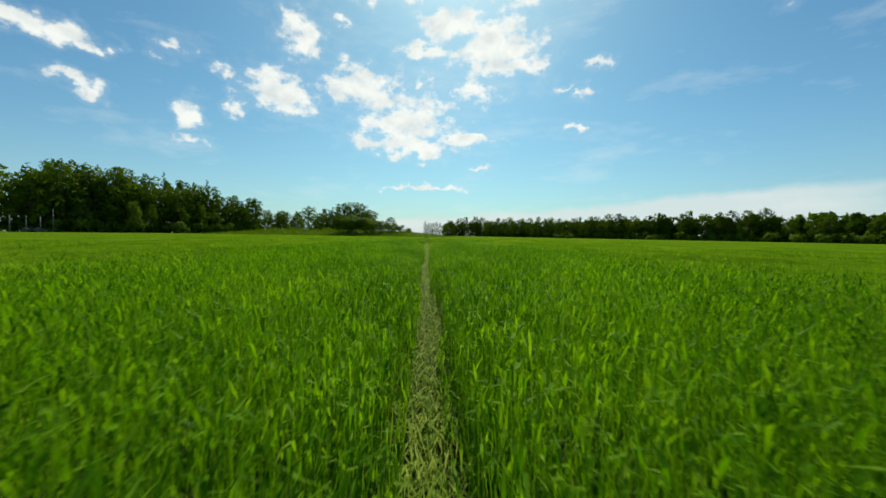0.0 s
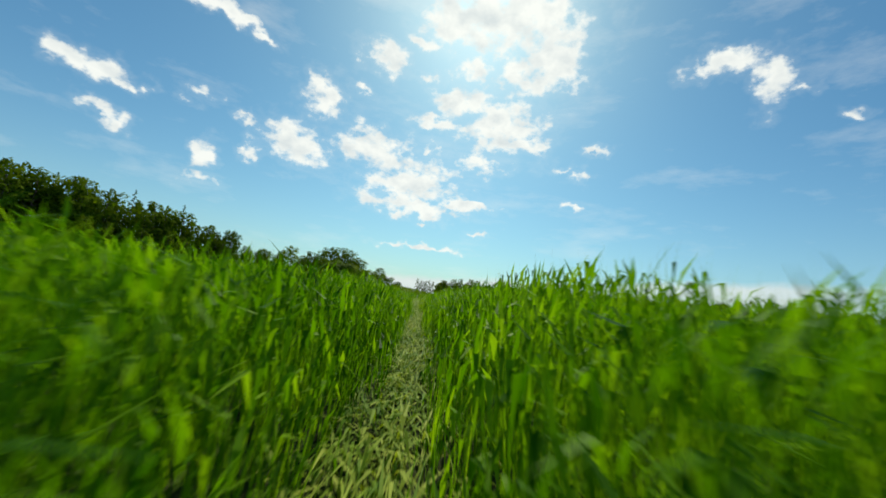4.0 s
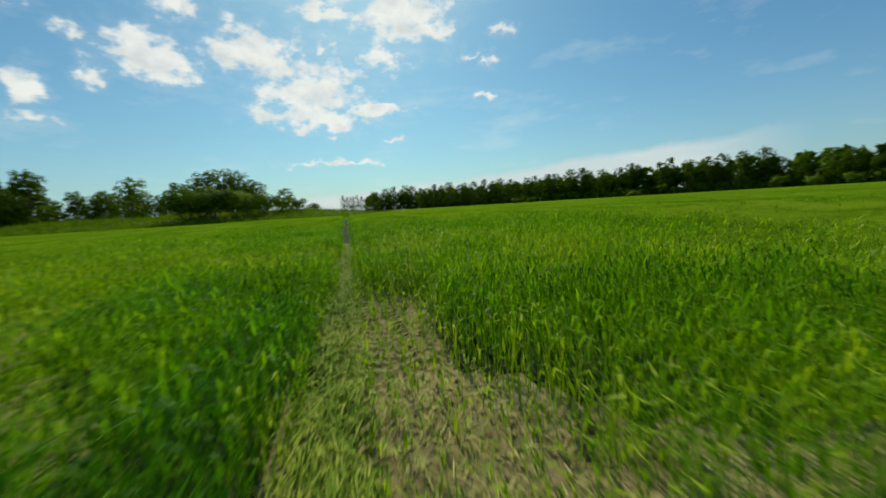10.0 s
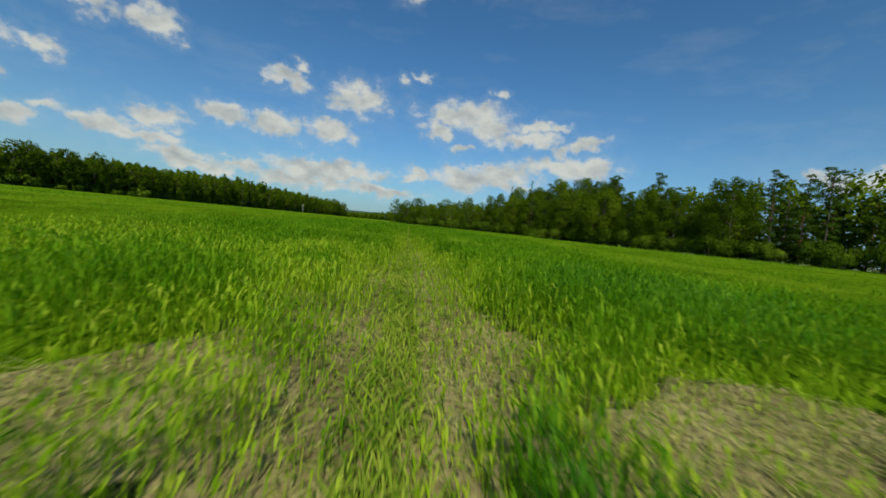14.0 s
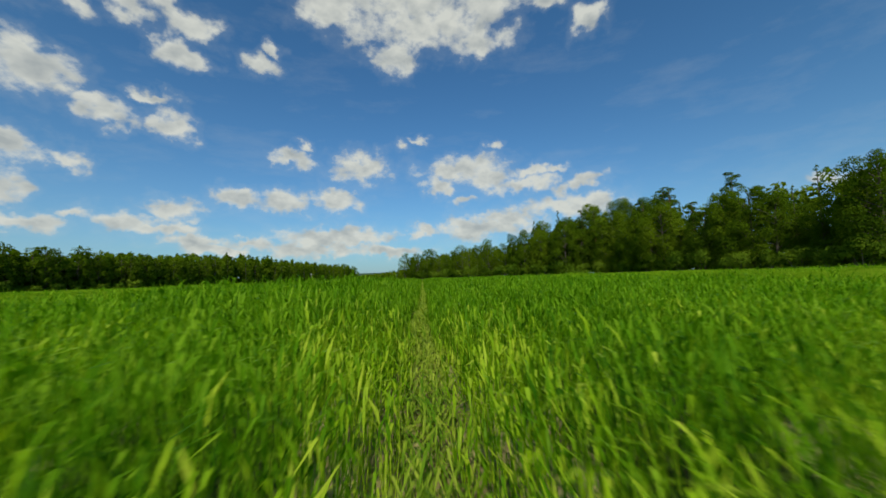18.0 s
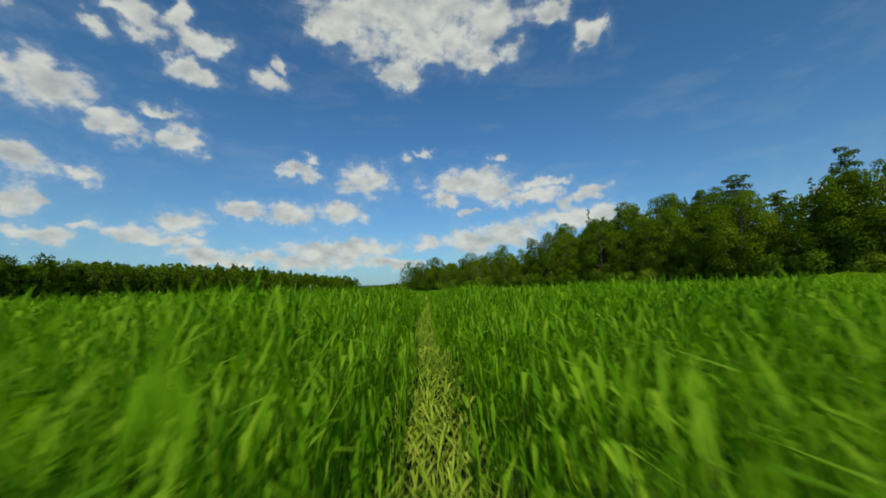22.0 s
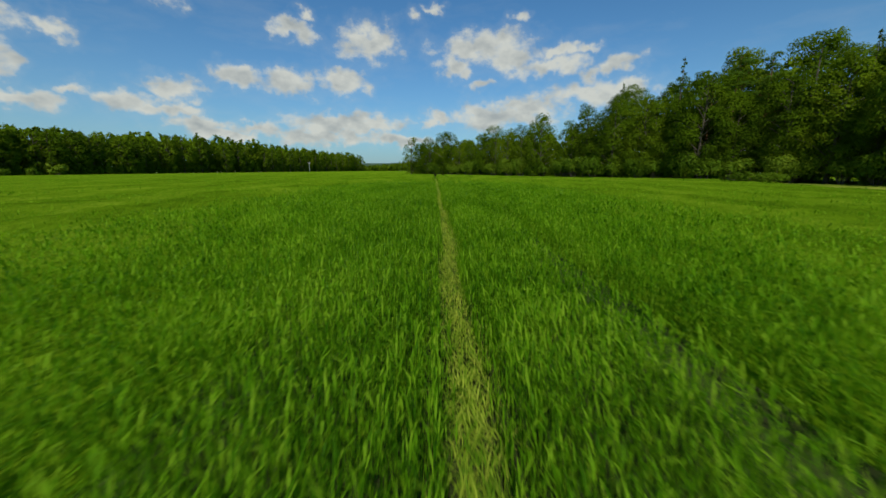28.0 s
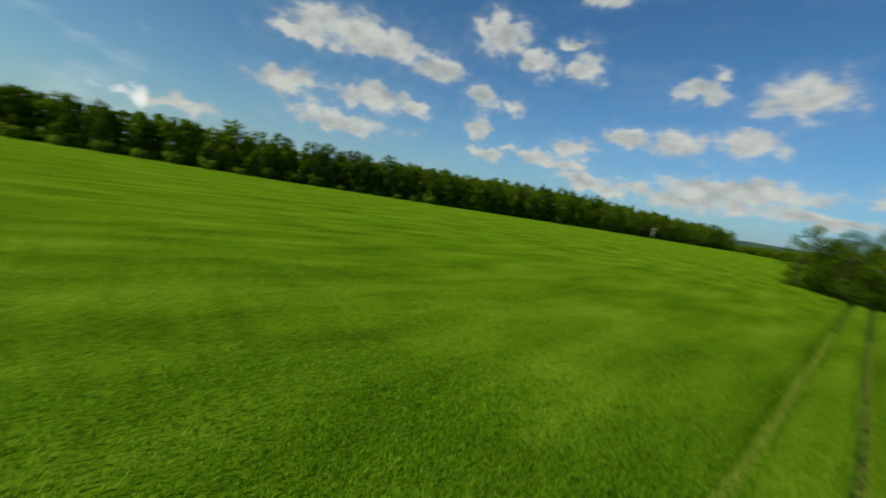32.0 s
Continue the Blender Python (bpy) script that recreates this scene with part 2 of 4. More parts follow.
def sky_side(sign, blobs):
    cover = cloud_side(sign, blobs)
    soft = N.add("ShaderNodeMapRange", Value=cover, From_Min=-0.12, From_Max=0.62)
    soft.interpolation_type = "SMOOTHSTEP"
    wisp = N.add("ShaderNodeMapRange", Value=cover, From_Min=-0.6, From_Max=0.15, To_Max=0.09)
    wisp.interpolation_type = "SMOOTHSTEP"
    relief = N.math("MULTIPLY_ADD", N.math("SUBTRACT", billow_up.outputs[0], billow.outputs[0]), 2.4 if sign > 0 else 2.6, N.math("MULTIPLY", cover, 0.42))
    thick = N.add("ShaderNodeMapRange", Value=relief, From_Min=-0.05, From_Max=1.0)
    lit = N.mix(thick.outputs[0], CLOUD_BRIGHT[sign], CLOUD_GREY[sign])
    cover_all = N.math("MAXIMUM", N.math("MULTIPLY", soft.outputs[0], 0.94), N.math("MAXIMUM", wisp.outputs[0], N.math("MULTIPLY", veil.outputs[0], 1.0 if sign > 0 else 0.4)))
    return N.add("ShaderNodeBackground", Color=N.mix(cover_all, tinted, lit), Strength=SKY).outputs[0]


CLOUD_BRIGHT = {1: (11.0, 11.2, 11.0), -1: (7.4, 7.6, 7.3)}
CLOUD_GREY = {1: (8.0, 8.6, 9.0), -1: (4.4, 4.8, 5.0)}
aureole = N.add("ShaderNodeVectorMath", i0=way, i1=(math.sin(radians(SUN_AZ)) * math.cos(radians(SUN_EL)), math.cos(radians(SUN_AZ)) * math.cos(radians(SUN_EL)), math.sin(radians(SUN_EL))))
aureole.operation = "DOT_PRODUCT"
aureole = N.math("POWER", N.math("MAXIMUM", aureole.outputs["Value"], 0.0), 18.0)
balance = N.mix(N.math("MULTIPLY_ADD", axes.outputs[1], 0.5, 0.5), (0.45, 0.96, 1.36), (0.52, 0.98, 1.10))
tinted = N.mix(1.0, sky.outputs[0], N.mix(aureole, balance, (0.54, 0.80, 0.90)), "MULTIPLY")
low = N.math("POWER", 2.718, N.math("MULTIPLY", N.math("MAXIMUM", elev, 0.0), -0.14))
pale = N.mix(N.math("MULTIPLY_ADD", axes.outputs[1], 0.5, 0.5), (4.4, 5.5, 6.4), (6.2, 7.5, 8.1))
tinted = N.mix(N.math("MULTIPLY", low, 0.62), tinted, pale)
bearing = N.math("MULTIPLY", N.math("ARCTAN2", axes.outputs[0], axes.outputs[1]), 57.2958)
bank_top = N.math("MULTIPLY_ADD", bearing, 0.07, N.math("MULTIPLY_ADD", drift.outputs[0], 2.4, 1.4))
bank_edge = N.add("ShaderNodeMapRange", Value=N.math("SUBTRACT", bank_top, elev), From_Min=-0.5, From_Max=0.5, To_Max=0.8)
bank_end = N.add("ShaderNodeMapRange", Value=N.math("ABSOLUTE", N.math("SUBTRACT", bearing, 22.0)), From_Min=25.0, From_Max=38.0, To_Min=1.0, To_Max=0.0)
tinted = N.mix(N.math("MULTIPLY", bank_edge.outputs[0], bank_end.outputs[0]), tinted, (8.0, 8.8, 9.2))       # smooth pale cloud bank low in the north
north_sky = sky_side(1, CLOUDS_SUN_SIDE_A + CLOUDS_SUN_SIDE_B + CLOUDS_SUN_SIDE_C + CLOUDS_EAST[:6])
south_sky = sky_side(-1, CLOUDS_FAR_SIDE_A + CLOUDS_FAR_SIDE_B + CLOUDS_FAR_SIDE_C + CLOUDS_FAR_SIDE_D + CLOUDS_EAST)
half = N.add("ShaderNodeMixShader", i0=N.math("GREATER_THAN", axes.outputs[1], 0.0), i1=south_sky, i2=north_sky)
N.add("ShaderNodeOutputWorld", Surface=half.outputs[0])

# ---- materials -----------------------------------------------------------


def material(name):
    m = bpy.data.materials.new(name)
    m.use_nodes = True
    return m, Nodes(m.node_tree)


def leafy(name, dark, mid, light, rough=0.45, through=0.35, gloss=0.5, objects=0.0, patch=0.6, single=1.0, glow=(1.3, 1.35, 0.3)):
    """Thin leaves: colour by piece, by patch of ground and by plant, with light coming through."""
    m, n = material(name)
    geo = n.add("ShaderNodeNewGeometry")
    spot = n.noise(geo.outputs["Position"], patch, 3.0, 0.6)
    pick = n.math("MULTIPLY_ADD", n.math("SUBTRACT", spot.outputs[0], 0.5), 1.3, n.math("MULTIPLY_ADD", geo.outputs["Random Per Island"], single, 0.5 - single / 2))
    if objects:
        pick = n.math("MULTIPLY_ADD", n.math("SUBTRACT", n.add("ShaderNodeObjectInfo").outputs["Random"], 0.5), objects, pick)
    colour = n.ramp(pick, [(0.0, dark), (0.5, mid), (1.0, light)])
    skin = n.add("ShaderNodeBsdfPrincipled", Base_Color=colour, Roughness=rough)
    n.put(skin, "Specular_IOR_Level", gloss)
    thin = n.add("ShaderNodeBsdfTranslucent", Color=n.mix(1.0, colour, glow, "MULTIPLY"))
    n.add("ShaderNodeOutputMaterial", Surface=n.add("ShaderNodeMixShader", i0=through, i1=skin.outputs[0], i2=thin.outputs[0]).outputs[0])
    return m


def rough_surface(name, stops, scale, bump=0.3, rough=0.9, fine=8.0, stretch=(1, 1, 1), gloss=0.25, relief=0.05):
    m, n = material(name)
    spot = n.vec("MULTIPLY", n.add("ShaderNodeTexCoord").outputs["Object"], stretch)
    big, small = n.noise(spot, scale, 4.0, 0.6), n.noise(spot, scale * fine, 5.0, 0.65)
    both = n.math("MULTIPLY_ADD", n.math("SUBTRACT", small.outputs[0], 0.5), 0.7, big.outputs[0])
    skin = n.add("ShaderNodeBsdfPrincipled", Base_Color=n.ramp(both, stops), Roughness=rough)
    n.put(skin, "Specular_IOR_Level", gloss)
    n.put(skin, "Normal", n.add("ShaderNodeBump", Strength=bump, Distance=relief, Height=small.outputs[0]).outputs[0])
    n.add("ShaderNodeOutputMaterial", Surface=skin.outputs[0])
    return m


def plain(name, colour, rough=0.5, metal=0.0):
    m, n = material(name)
    spot = n.noise(n.add("ShaderNodeTexCoord").outputs["Object"], 6.0, 4.0)
    c = n.ramp(spot.outputs[0], [(0.3, tuple(v * 0.85 for v in colour)), (0.7, colour)])
    n.add("ShaderNodeOutputMaterial", Surface=n.add("ShaderNodeBsdfPrincipled", Base_Color=c, Roughness=rough, Metallic=metal).outputs[0])
    return m


CROP = leafy("crop_leaf", (0.027, 0.102, 0.003), (0.117, 0.268, 0.007), (0.245, 0.405, 0.022), 0.5, 0.45, 0.03, patch=0.5, single=0.85, glow=(1.45, 1.5, 0.3))
CROP_LUSH = leafy("crop_lush", (0.020, 0.092, 0.005), (0.076, 0.222, 0.008), (0.18, 0.35, 0.024), 0.46, 0.42, 0.06, patch=0.5, single=0.85, glow=(1.5, 1.6, 0.4))
CROP_SPARSE = leafy("crop_sparse", (0.11, 0.24, 0.005), (0.25, 0.40, 0.010), (0.42, 0.52, 0.04), 0.5, 0.36, 0.08)
LITTER = leafy("dry_litter", (0.16, 0.22, 0.03), (0.36, 0.36, 0.10), (0.60, 0.54, 0.21), 0.7, 0.2, 0.03)
STRAW = leafy("trodden_straw", (0.09, 0.20, 0.008), (0.23, 0.33, 0.025), (0.40, 0.47, 0.06), 0.6, 0.3, 0.05)
CANOPY = rough_surface("crop_canopy", [(0.25, (0.068, 0.141, 0.005)), (0.5, (0.133, 0.245, 0.008)), (0.75, (0.218, 0.332, 0.017))], 0.25, 1.0, 0.9, 25.0, (1.5, 0.4, 1), 0.0, 0.22)
# soil under the crop: the shade between the plants is put into its colour
SHADED_SOIL = rough_surface("shaded_soil", [(0.2, (0.018, 0.024, 0.007)), (0.5, (0.034, 0.045, 0.012)), (0.8, (0.062, 0.070, 0.024))], 1.2, 0.9, 0.95, 9.0, (1, 1, 1), 0.08)
SOIL = rough_surface("dry_soil", [(0.2, (0.11, 0.09, 0.035)), (0.5, (0.27, 0.22, 0.095)), (0.8, (0.48, 0.405, 0.20))], 1.2, 0.9, 0.95, 9.0, (1, 1, 1), 0.08)
MEADOW = rough_surface("mown_meadow", [(0.25, (0.10, 0.17, 0.03)), (0.5, (0.17, 0.23, 0.05)), (0.8, (0.30, 0.31, 0.10))], 0.12, 0.8, 0.9, 30.0, (1.0, 0.25, 1))
MOWN = rough_surface("mown_grass", [(0.25, (0.10, 0.16, 0.010)), (0.5, (0.155, 0.215, 0.018)), (0.8, (0.28, 0.30, 0.045))], 0.3, 0.8, 0.9, 20.0, (1.0, 0.2, 1), 0.05)
BARK = rough_surface("bark", [(0.2, (0.05, 0.04, 0.03)), (0.6, (0.12, 0.10, 0.08)), (0.9, (0.22, 0.2, 0.17))], 3.0, 0.8, 0.9, 6.0, (1, 1, 0.2))
PINE_BARK = rough_surface("pine_bark", [(0.2, (0.10, 0.05, 0.03)), (0.6, (0.25, 0.12, 0.06)), (0.9, (0.34, 0.2, 0.11))], 3.0, 0.8, 0.9, 6.0, (1, 1, 0.2))
LEAF = leafy("broad_leaf", (0.030, 0.062, 0.004), (0.080, 0.138, 0.006), (0.155, 0.22, 0.012), 0.8, 0.36, 0.02, 0.5, 0.25, 0.38)
NEEDLE = leafy("needle", (0.024, 0.056, 0.006), (0.05, 0.1, 0.009), (0.09, 0.155, 0.015), 0.7, 0.35, 0.05, 0.4, 0.4, 0.55)
SHRUB = leafy("shrub_leaf", (0.045, 0.095, 0.006), (0.10, 0.175, 0.010), (0.19, 0.27, 0.022), 0.7, 0.4, 0.05, 0.6, 0.5, 0.55)
ASPHALT = rough_surface("asphalt", [(0.2, (0.035, 0.035, 0.036)), (0.8, (0.075, 0.074, 0.07))], 1.0, 0.3, 0.85, 20.0)
GREY_STEEL = plain("grey_steel", (0.16, 0.165, 0.17), 0.65, 0.3)
WHITE_PAINT = plain("white_car_paint", (0.78, 0.79, 0.8), 0.25)
BLACK_RUBBER = plain("black_rubber", (0.025, 0.025, 0.026), 0.8)
DARK_GLASS = plain("dark_glass", (0.02, 0.025, 0.03), 0.08)
CONCRETE = plain("pale_concrete", (0.5, 0.49, 0.46), 0.85)

# ---- mesh helpers ----------------------------------------------------------
RNG = np.random.default_rng(7)


def mesh_of(name, verts, faces, mat, smooth=False, normals=None):
    """A mesh from numpy verts (n, 3) and faces (m, k)."""
    me = bpy.data.meshes.new(name)
    verts, faces = np.asarray(verts, np.float32), np.asarray(faces, np.int32)
    k = faces.shape[1]
    me.vertices.add(len(verts))
    me.vertices.foreach_set("co", verts.ravel())
    me.loops.add(faces.size)
    me.loops.foreach_set("vertex_index", faces.ravel())
    me.polygons.add(len(faces))
    me.polygons.foreach_set("loop_start", np.arange(len(faces), dtype=np.int32) * k)
    me.polygons.foreach_set("use_smooth", np.full(len(faces), smooth))
    me.materials.append(mat)
    me.update(calc_edges=True)
    if normals is not None:
        me.normals_split_custom_set_from_vertices(normals.tolist())
    return me


def part(name, data, parent=None, label=""):
    ob = new(name, data)
    if parent:
        ob.parent = parent
    return tagged(ob, label)


def from_bm(name, bm, mat, smooth=False):
    me = bpy.data.meshes.new(name)
    bm.to_mesh(me)
    bm.free()
    for p in me.polygons:
        p.use_smooth = smooth
    me.materials.append(mat)
    return me


def box(bm, centre, size, turn=0.0, bevel=0.0):
    m = Matrix.Translation(centre) @ Matrix.Rotation(turn, 4, "Z") @ Matrix.Diagonal((*size, 1))
    made = bmesh.ops.create_cube(bm, size=1.0, matrix=m)
    if bevel:
        edges = list({e for v in made["verts"] for e in v.link_edges})
        bmesh.ops.bevel(bm, geom=edges, offset=bevel, segments=2, affect="EDGES")


def tube(verts, faces, points, radii, sides=6):
    """Appends a tapering tube along points to the lists (quads)."""
    start = len(verts)
    for i, (p, r) in enumerate(zip(points, radii)):
        a, b = points[max(i - 1, 0)], points[min(i + 1, len(points) - 1)]
        d = Vector(b) - Vector(a)
        q = d.to_track_quat("Z", "Y")
        for s in range(sides):
            t = 2 * math.pi * s / sides
            verts.append(Vector(p) + q @ Vector((math.cos(t) * r, math.sin(t) * r, 0)))
    for i in range(len(points) - 1):
        for s in range(sides):
            a, b = start + i * sides + s, start + i * sides + (s + 1) % sides
            faces.append((a, b, b + sides, a + sides))


def smooth_noise(x, y, scale, seed=0):
    """Cheap value noise on arrays, 0 to 1."""
    r = np.random.default_rng(seed).random((64, 64))
    u, v = np.asarray(x) / scale + 1000, np.asarray(y) / scale + 1000
    i, j = np.floor(u).astype(int), np.floor(v).astype(int)
    f, g = u - i, v - j
    f, g = f * f * (3 - 2 * f), g * g * (3 - 2 * g)
    at = lambda a, b: r[a % 64, b % 64]
    return (at(i, j) * (1 - f) + at(i + 1, j) * f) * (1 - g) + (at(i, j + 1) * (1 - f) + at(i + 1, j + 1) * f) * g

# ---- the field ---------------------------------------------------------------
LINE_S, LINE_N = -44.0, 59.0        # the stretch of wheel track that is flown along
TRACKS = (0.0, -2.2)                # the two wheel tracks, along y


def line_distance(x, y):
    return np.hypot(x, np.clip(y, LINE_S, LINE_N) - y)


def round_patch(x, y, cx, cy, rx, ry):
    return 1.0 - ((x - cx) / rx) ** 2 - ((y - cy) / ry) ** 2


def lush_patch(x, y):
    """0 to 1: clumps of tall, dark crop that stand in the poor patch."""
    lush = 0.0 * x
    for cx, cy, rx, ry in ((0.06, 40.8, 0.12, 2.4), (-0.7, 47.4, 0.36, 1.3), (2.9, 43.6, 1.6, 1.5), (-0.6, 49.3, 0.4, 1.4), (1.5, 49.5, 0.6, 0.8), (3.1, 48.7, 2.2, 1.6), (-1.9, 50.9, 1.0, 1.0), (-4.0, 42.5, 2.3, 2.5)):
        lush = np.maximum(lush, np.clip(round_patch(x, y, cx, cy, rx, ry) * 1.5, 0, 1))
    return lush


def sparse(x, y):
    """0 full crop to 1 bare dry soil: the poor patch round the north end of the wheel tracks."""
    n = 0.4 * smooth_noise(x, y, 1.7, 3) + 0.35 * smooth_noise(x, y, 0.55, 4) + 0.25 * smooth_noise(x, y, 0.2, 5) - 0.5
    half = np.interp(y, (28, 31, 34, 37, 40, 44, 48, 50, 52, 54), (0.1, 0.5, 0.75, 1.05, 1.15, 1.1, 0.9, 1.1, 0.6, 0.2))
    middle = np.interp(y, (31, 37, 45, 48, 51), (-0.1, -0.15, -0.1, 0.35, 0.7))
    bare = np.minimum(1.1 - np.abs(x - middle) / half, np.minimum((y - 28.0) / 4.0, (52.4 - y) / 1.2))
    for cx, cy, rx, ry, full in ((-1.9, 46.3, 1.1, 1.0, 1.0), (-2.9, 48.2, 1.5, 1.6, 1.0), (-3.1, 45.4, 1.2, 0.8, 1.0), (-2.4, 37.9, 1.6, 1.1, 0.55), (-1.7, 40.0, 0.9, 1.5, 0.7),
                                 (2.5, 46.0, 1.5, 0.9, 1.0), (1.7, 45.6, 1.0, 0.8, 1.0), (4.0, 52.0, 1.6, 1.1, 0.8)):
        bare = np.maximum(bare, full * round_patch(x, y, cx, cy, rx, ry))
    lush = lush_patch(x, y)
    bare = bare - 2.2 * lush - 0.45 * np.clip((y - 48.3) / 1.5, 0, 1) + 1.2 * np.clip((0.42 - np.abs(x - 0.06)) * 5, 0, 1) * np.clip((y - 44) * 2, 0, 1) * np.clip((48.4 - y) * 1.2, 0, 1)
    ragged = np.clip((smooth_noise(x, y, 1.3, 6) - 0.25) * 3, 0, 1)
    east = np.clip((x - 0.5) / 0.8, 0, 1) * np.clip((17 - x) / 7, 0, 1) * np.clip((y - 34.5) / 3, 0, 1) * np.clip((54 - y) / 3, 0, 1)
    west = 1.4 * np.clip((-2.0 - x) / 1.5, 0, 1) * np.clip((x + 13) / 3, 0, 1) * np.clip((y - 45.5) / 2, 0, 1) * np.clip((64 - y) / 8, 0, 1)
    lane = np.clip(1.4 - np.abs(x) / 0.55, 0, 1) * np.clip((y - 22) / 5, 0, 1) * np.clip((60 - y) / 3, 0, 1)
    north = 0.3 * np.clip((8 - np.abs(x)) / 4, 0, 1) * np.clip((y - 51) / 2, 0, 1) * np.clip((60 - y) / 4, 0, 1) * ragged
    pale = np.maximum((1 - lush) * 0.36 * np.maximum(east, west) * (0.35 + 0.65 * ragged), np.maximum(0.24 * lane, 0.36 * np.clip((7 - np.abs(x)) / 4, 0, 1) * np.clip((y - 24) / 5, 0, 1) * np.clip((33 - y) / 3, 0, 1)) * ragged)
    pale = np.maximum(pale, north)
    return np.maximum(np.clip((bare + n * 1.7 + 0.1) * 1.5, 0, 1), pale)


def track_gap(x, y):
    """1 in a wheel track, 0 outside."""
    wob = 0.06 * np.sin(y * 0.35) + 0.04 * np.sin(y * 1.1 + 1)
    a = np.clip(1.6 - np.abs(x - TRACKS[0] - wob) / 0.17, 0, 1)
    b = np.clip(1.6 - np.abs(x - TRACKS[1] - wob) / 0.2, 0, 1) * np.clip((2 - y) / 4, 0, 1)
    return np.maximum(a, b)


def crop_height(x, y):
    h = 0.62 + 0.15 * np.clip(1.5 - np.abs(y - 13) / 13, 0, 1) + 0.065 * (smooth_noise(x, y, 5.0, 11) - 0.5) * 2 + 0.08 * (smooth_noise(x, y, 1.1, 12) - 0.5) * 2
    south = np.clip((12 - y) / 20, 0, 1) * 0.10
    clump = 0.24 * np.exp(-((x + 3.3) / 2.2) ** 2 - ((y - 42.0) / 2.2) ** 2) + 0.12 * np.exp(-((x - 2.9) / 1.2) ** 2 - ((y - 43.6) / 1.2) ** 2) + 0.12 * np.exp(-((y - 56.0) / 1.8) ** 2)
    tall_east = 0.2 * np.clip((x - 0.3) / 0.7, 0, 1) * np.clip((5 - x) / 2.5, 0, 1) * np.clip((y - 13) / 3, 0, 1) * np.clip((29 - y) / 3, 0, 1)
    return h + south + clump + tall_east * (0.6 + 0.8 * smooth_noise(x, y, 2.3, 15)) + 0.16 * np.exp(-((y - 3.5) / 3.5) ** 2)


def leaf_blades(x, y, z, az, length, width, rise, droop, three=True):
    """Arching grass leaves as one mesh's verts and faces; rise and droop are angles from level at root and tip."""
    n = len(x)
    ca, sa = np.cos(az), np.sin(az)
    half, l2 = width / 2, length * 0.5
    mx = x + ca * np.cos(rise) * l2
    my = y + sa * np.cos(rise) * l2
    mz = z + np.sin(rise) * l2
    tx = mx + ca * np.cos(droop) * l2
    ty = my + sa * np.cos(droop) * l2
    tz = mz + np.sin(droop) * l2
    if three:
        v = np.stack([np.stack([x, y, z], -1), np.stack([mx + sa * half, my - ca * half, mz], -1),
                      np.stack([mx - sa * half, my + ca * half, mz], -1), np.stack([tx, ty, tz], -1)], 1)
        f = np.arange(n)[:, None, None] * 4 + np.array([[0, 1, 2], [1, 3, 2]])
        return v.reshape(-1, 3), f.reshape(-1, 3)
    v = np.stack([np.stack([x + sa * half, y - ca * half, z], -1), np.stack([x - sa * half, y + ca * half, z], -1), np.stack([tx, ty, tz], -1)], 1)
    return v.reshape(-1, 3), np.arange(n * 3).reshape(-1, 3)


def scatter(near, far, density):
    """Random places in the band between two distances from the flown stretch."""
    w, lo, hi = 2 * far, LINE_S - far, LINE_N + far
    n = int(w * (hi - lo) * density)
    x, y = RNG.uniform(-far, far, n), RNG.uniform(lo, hi, n)
    d = line_distance(x, y)
    keep = (d >= near) & (d < far)
    return x[keep], y[keep]


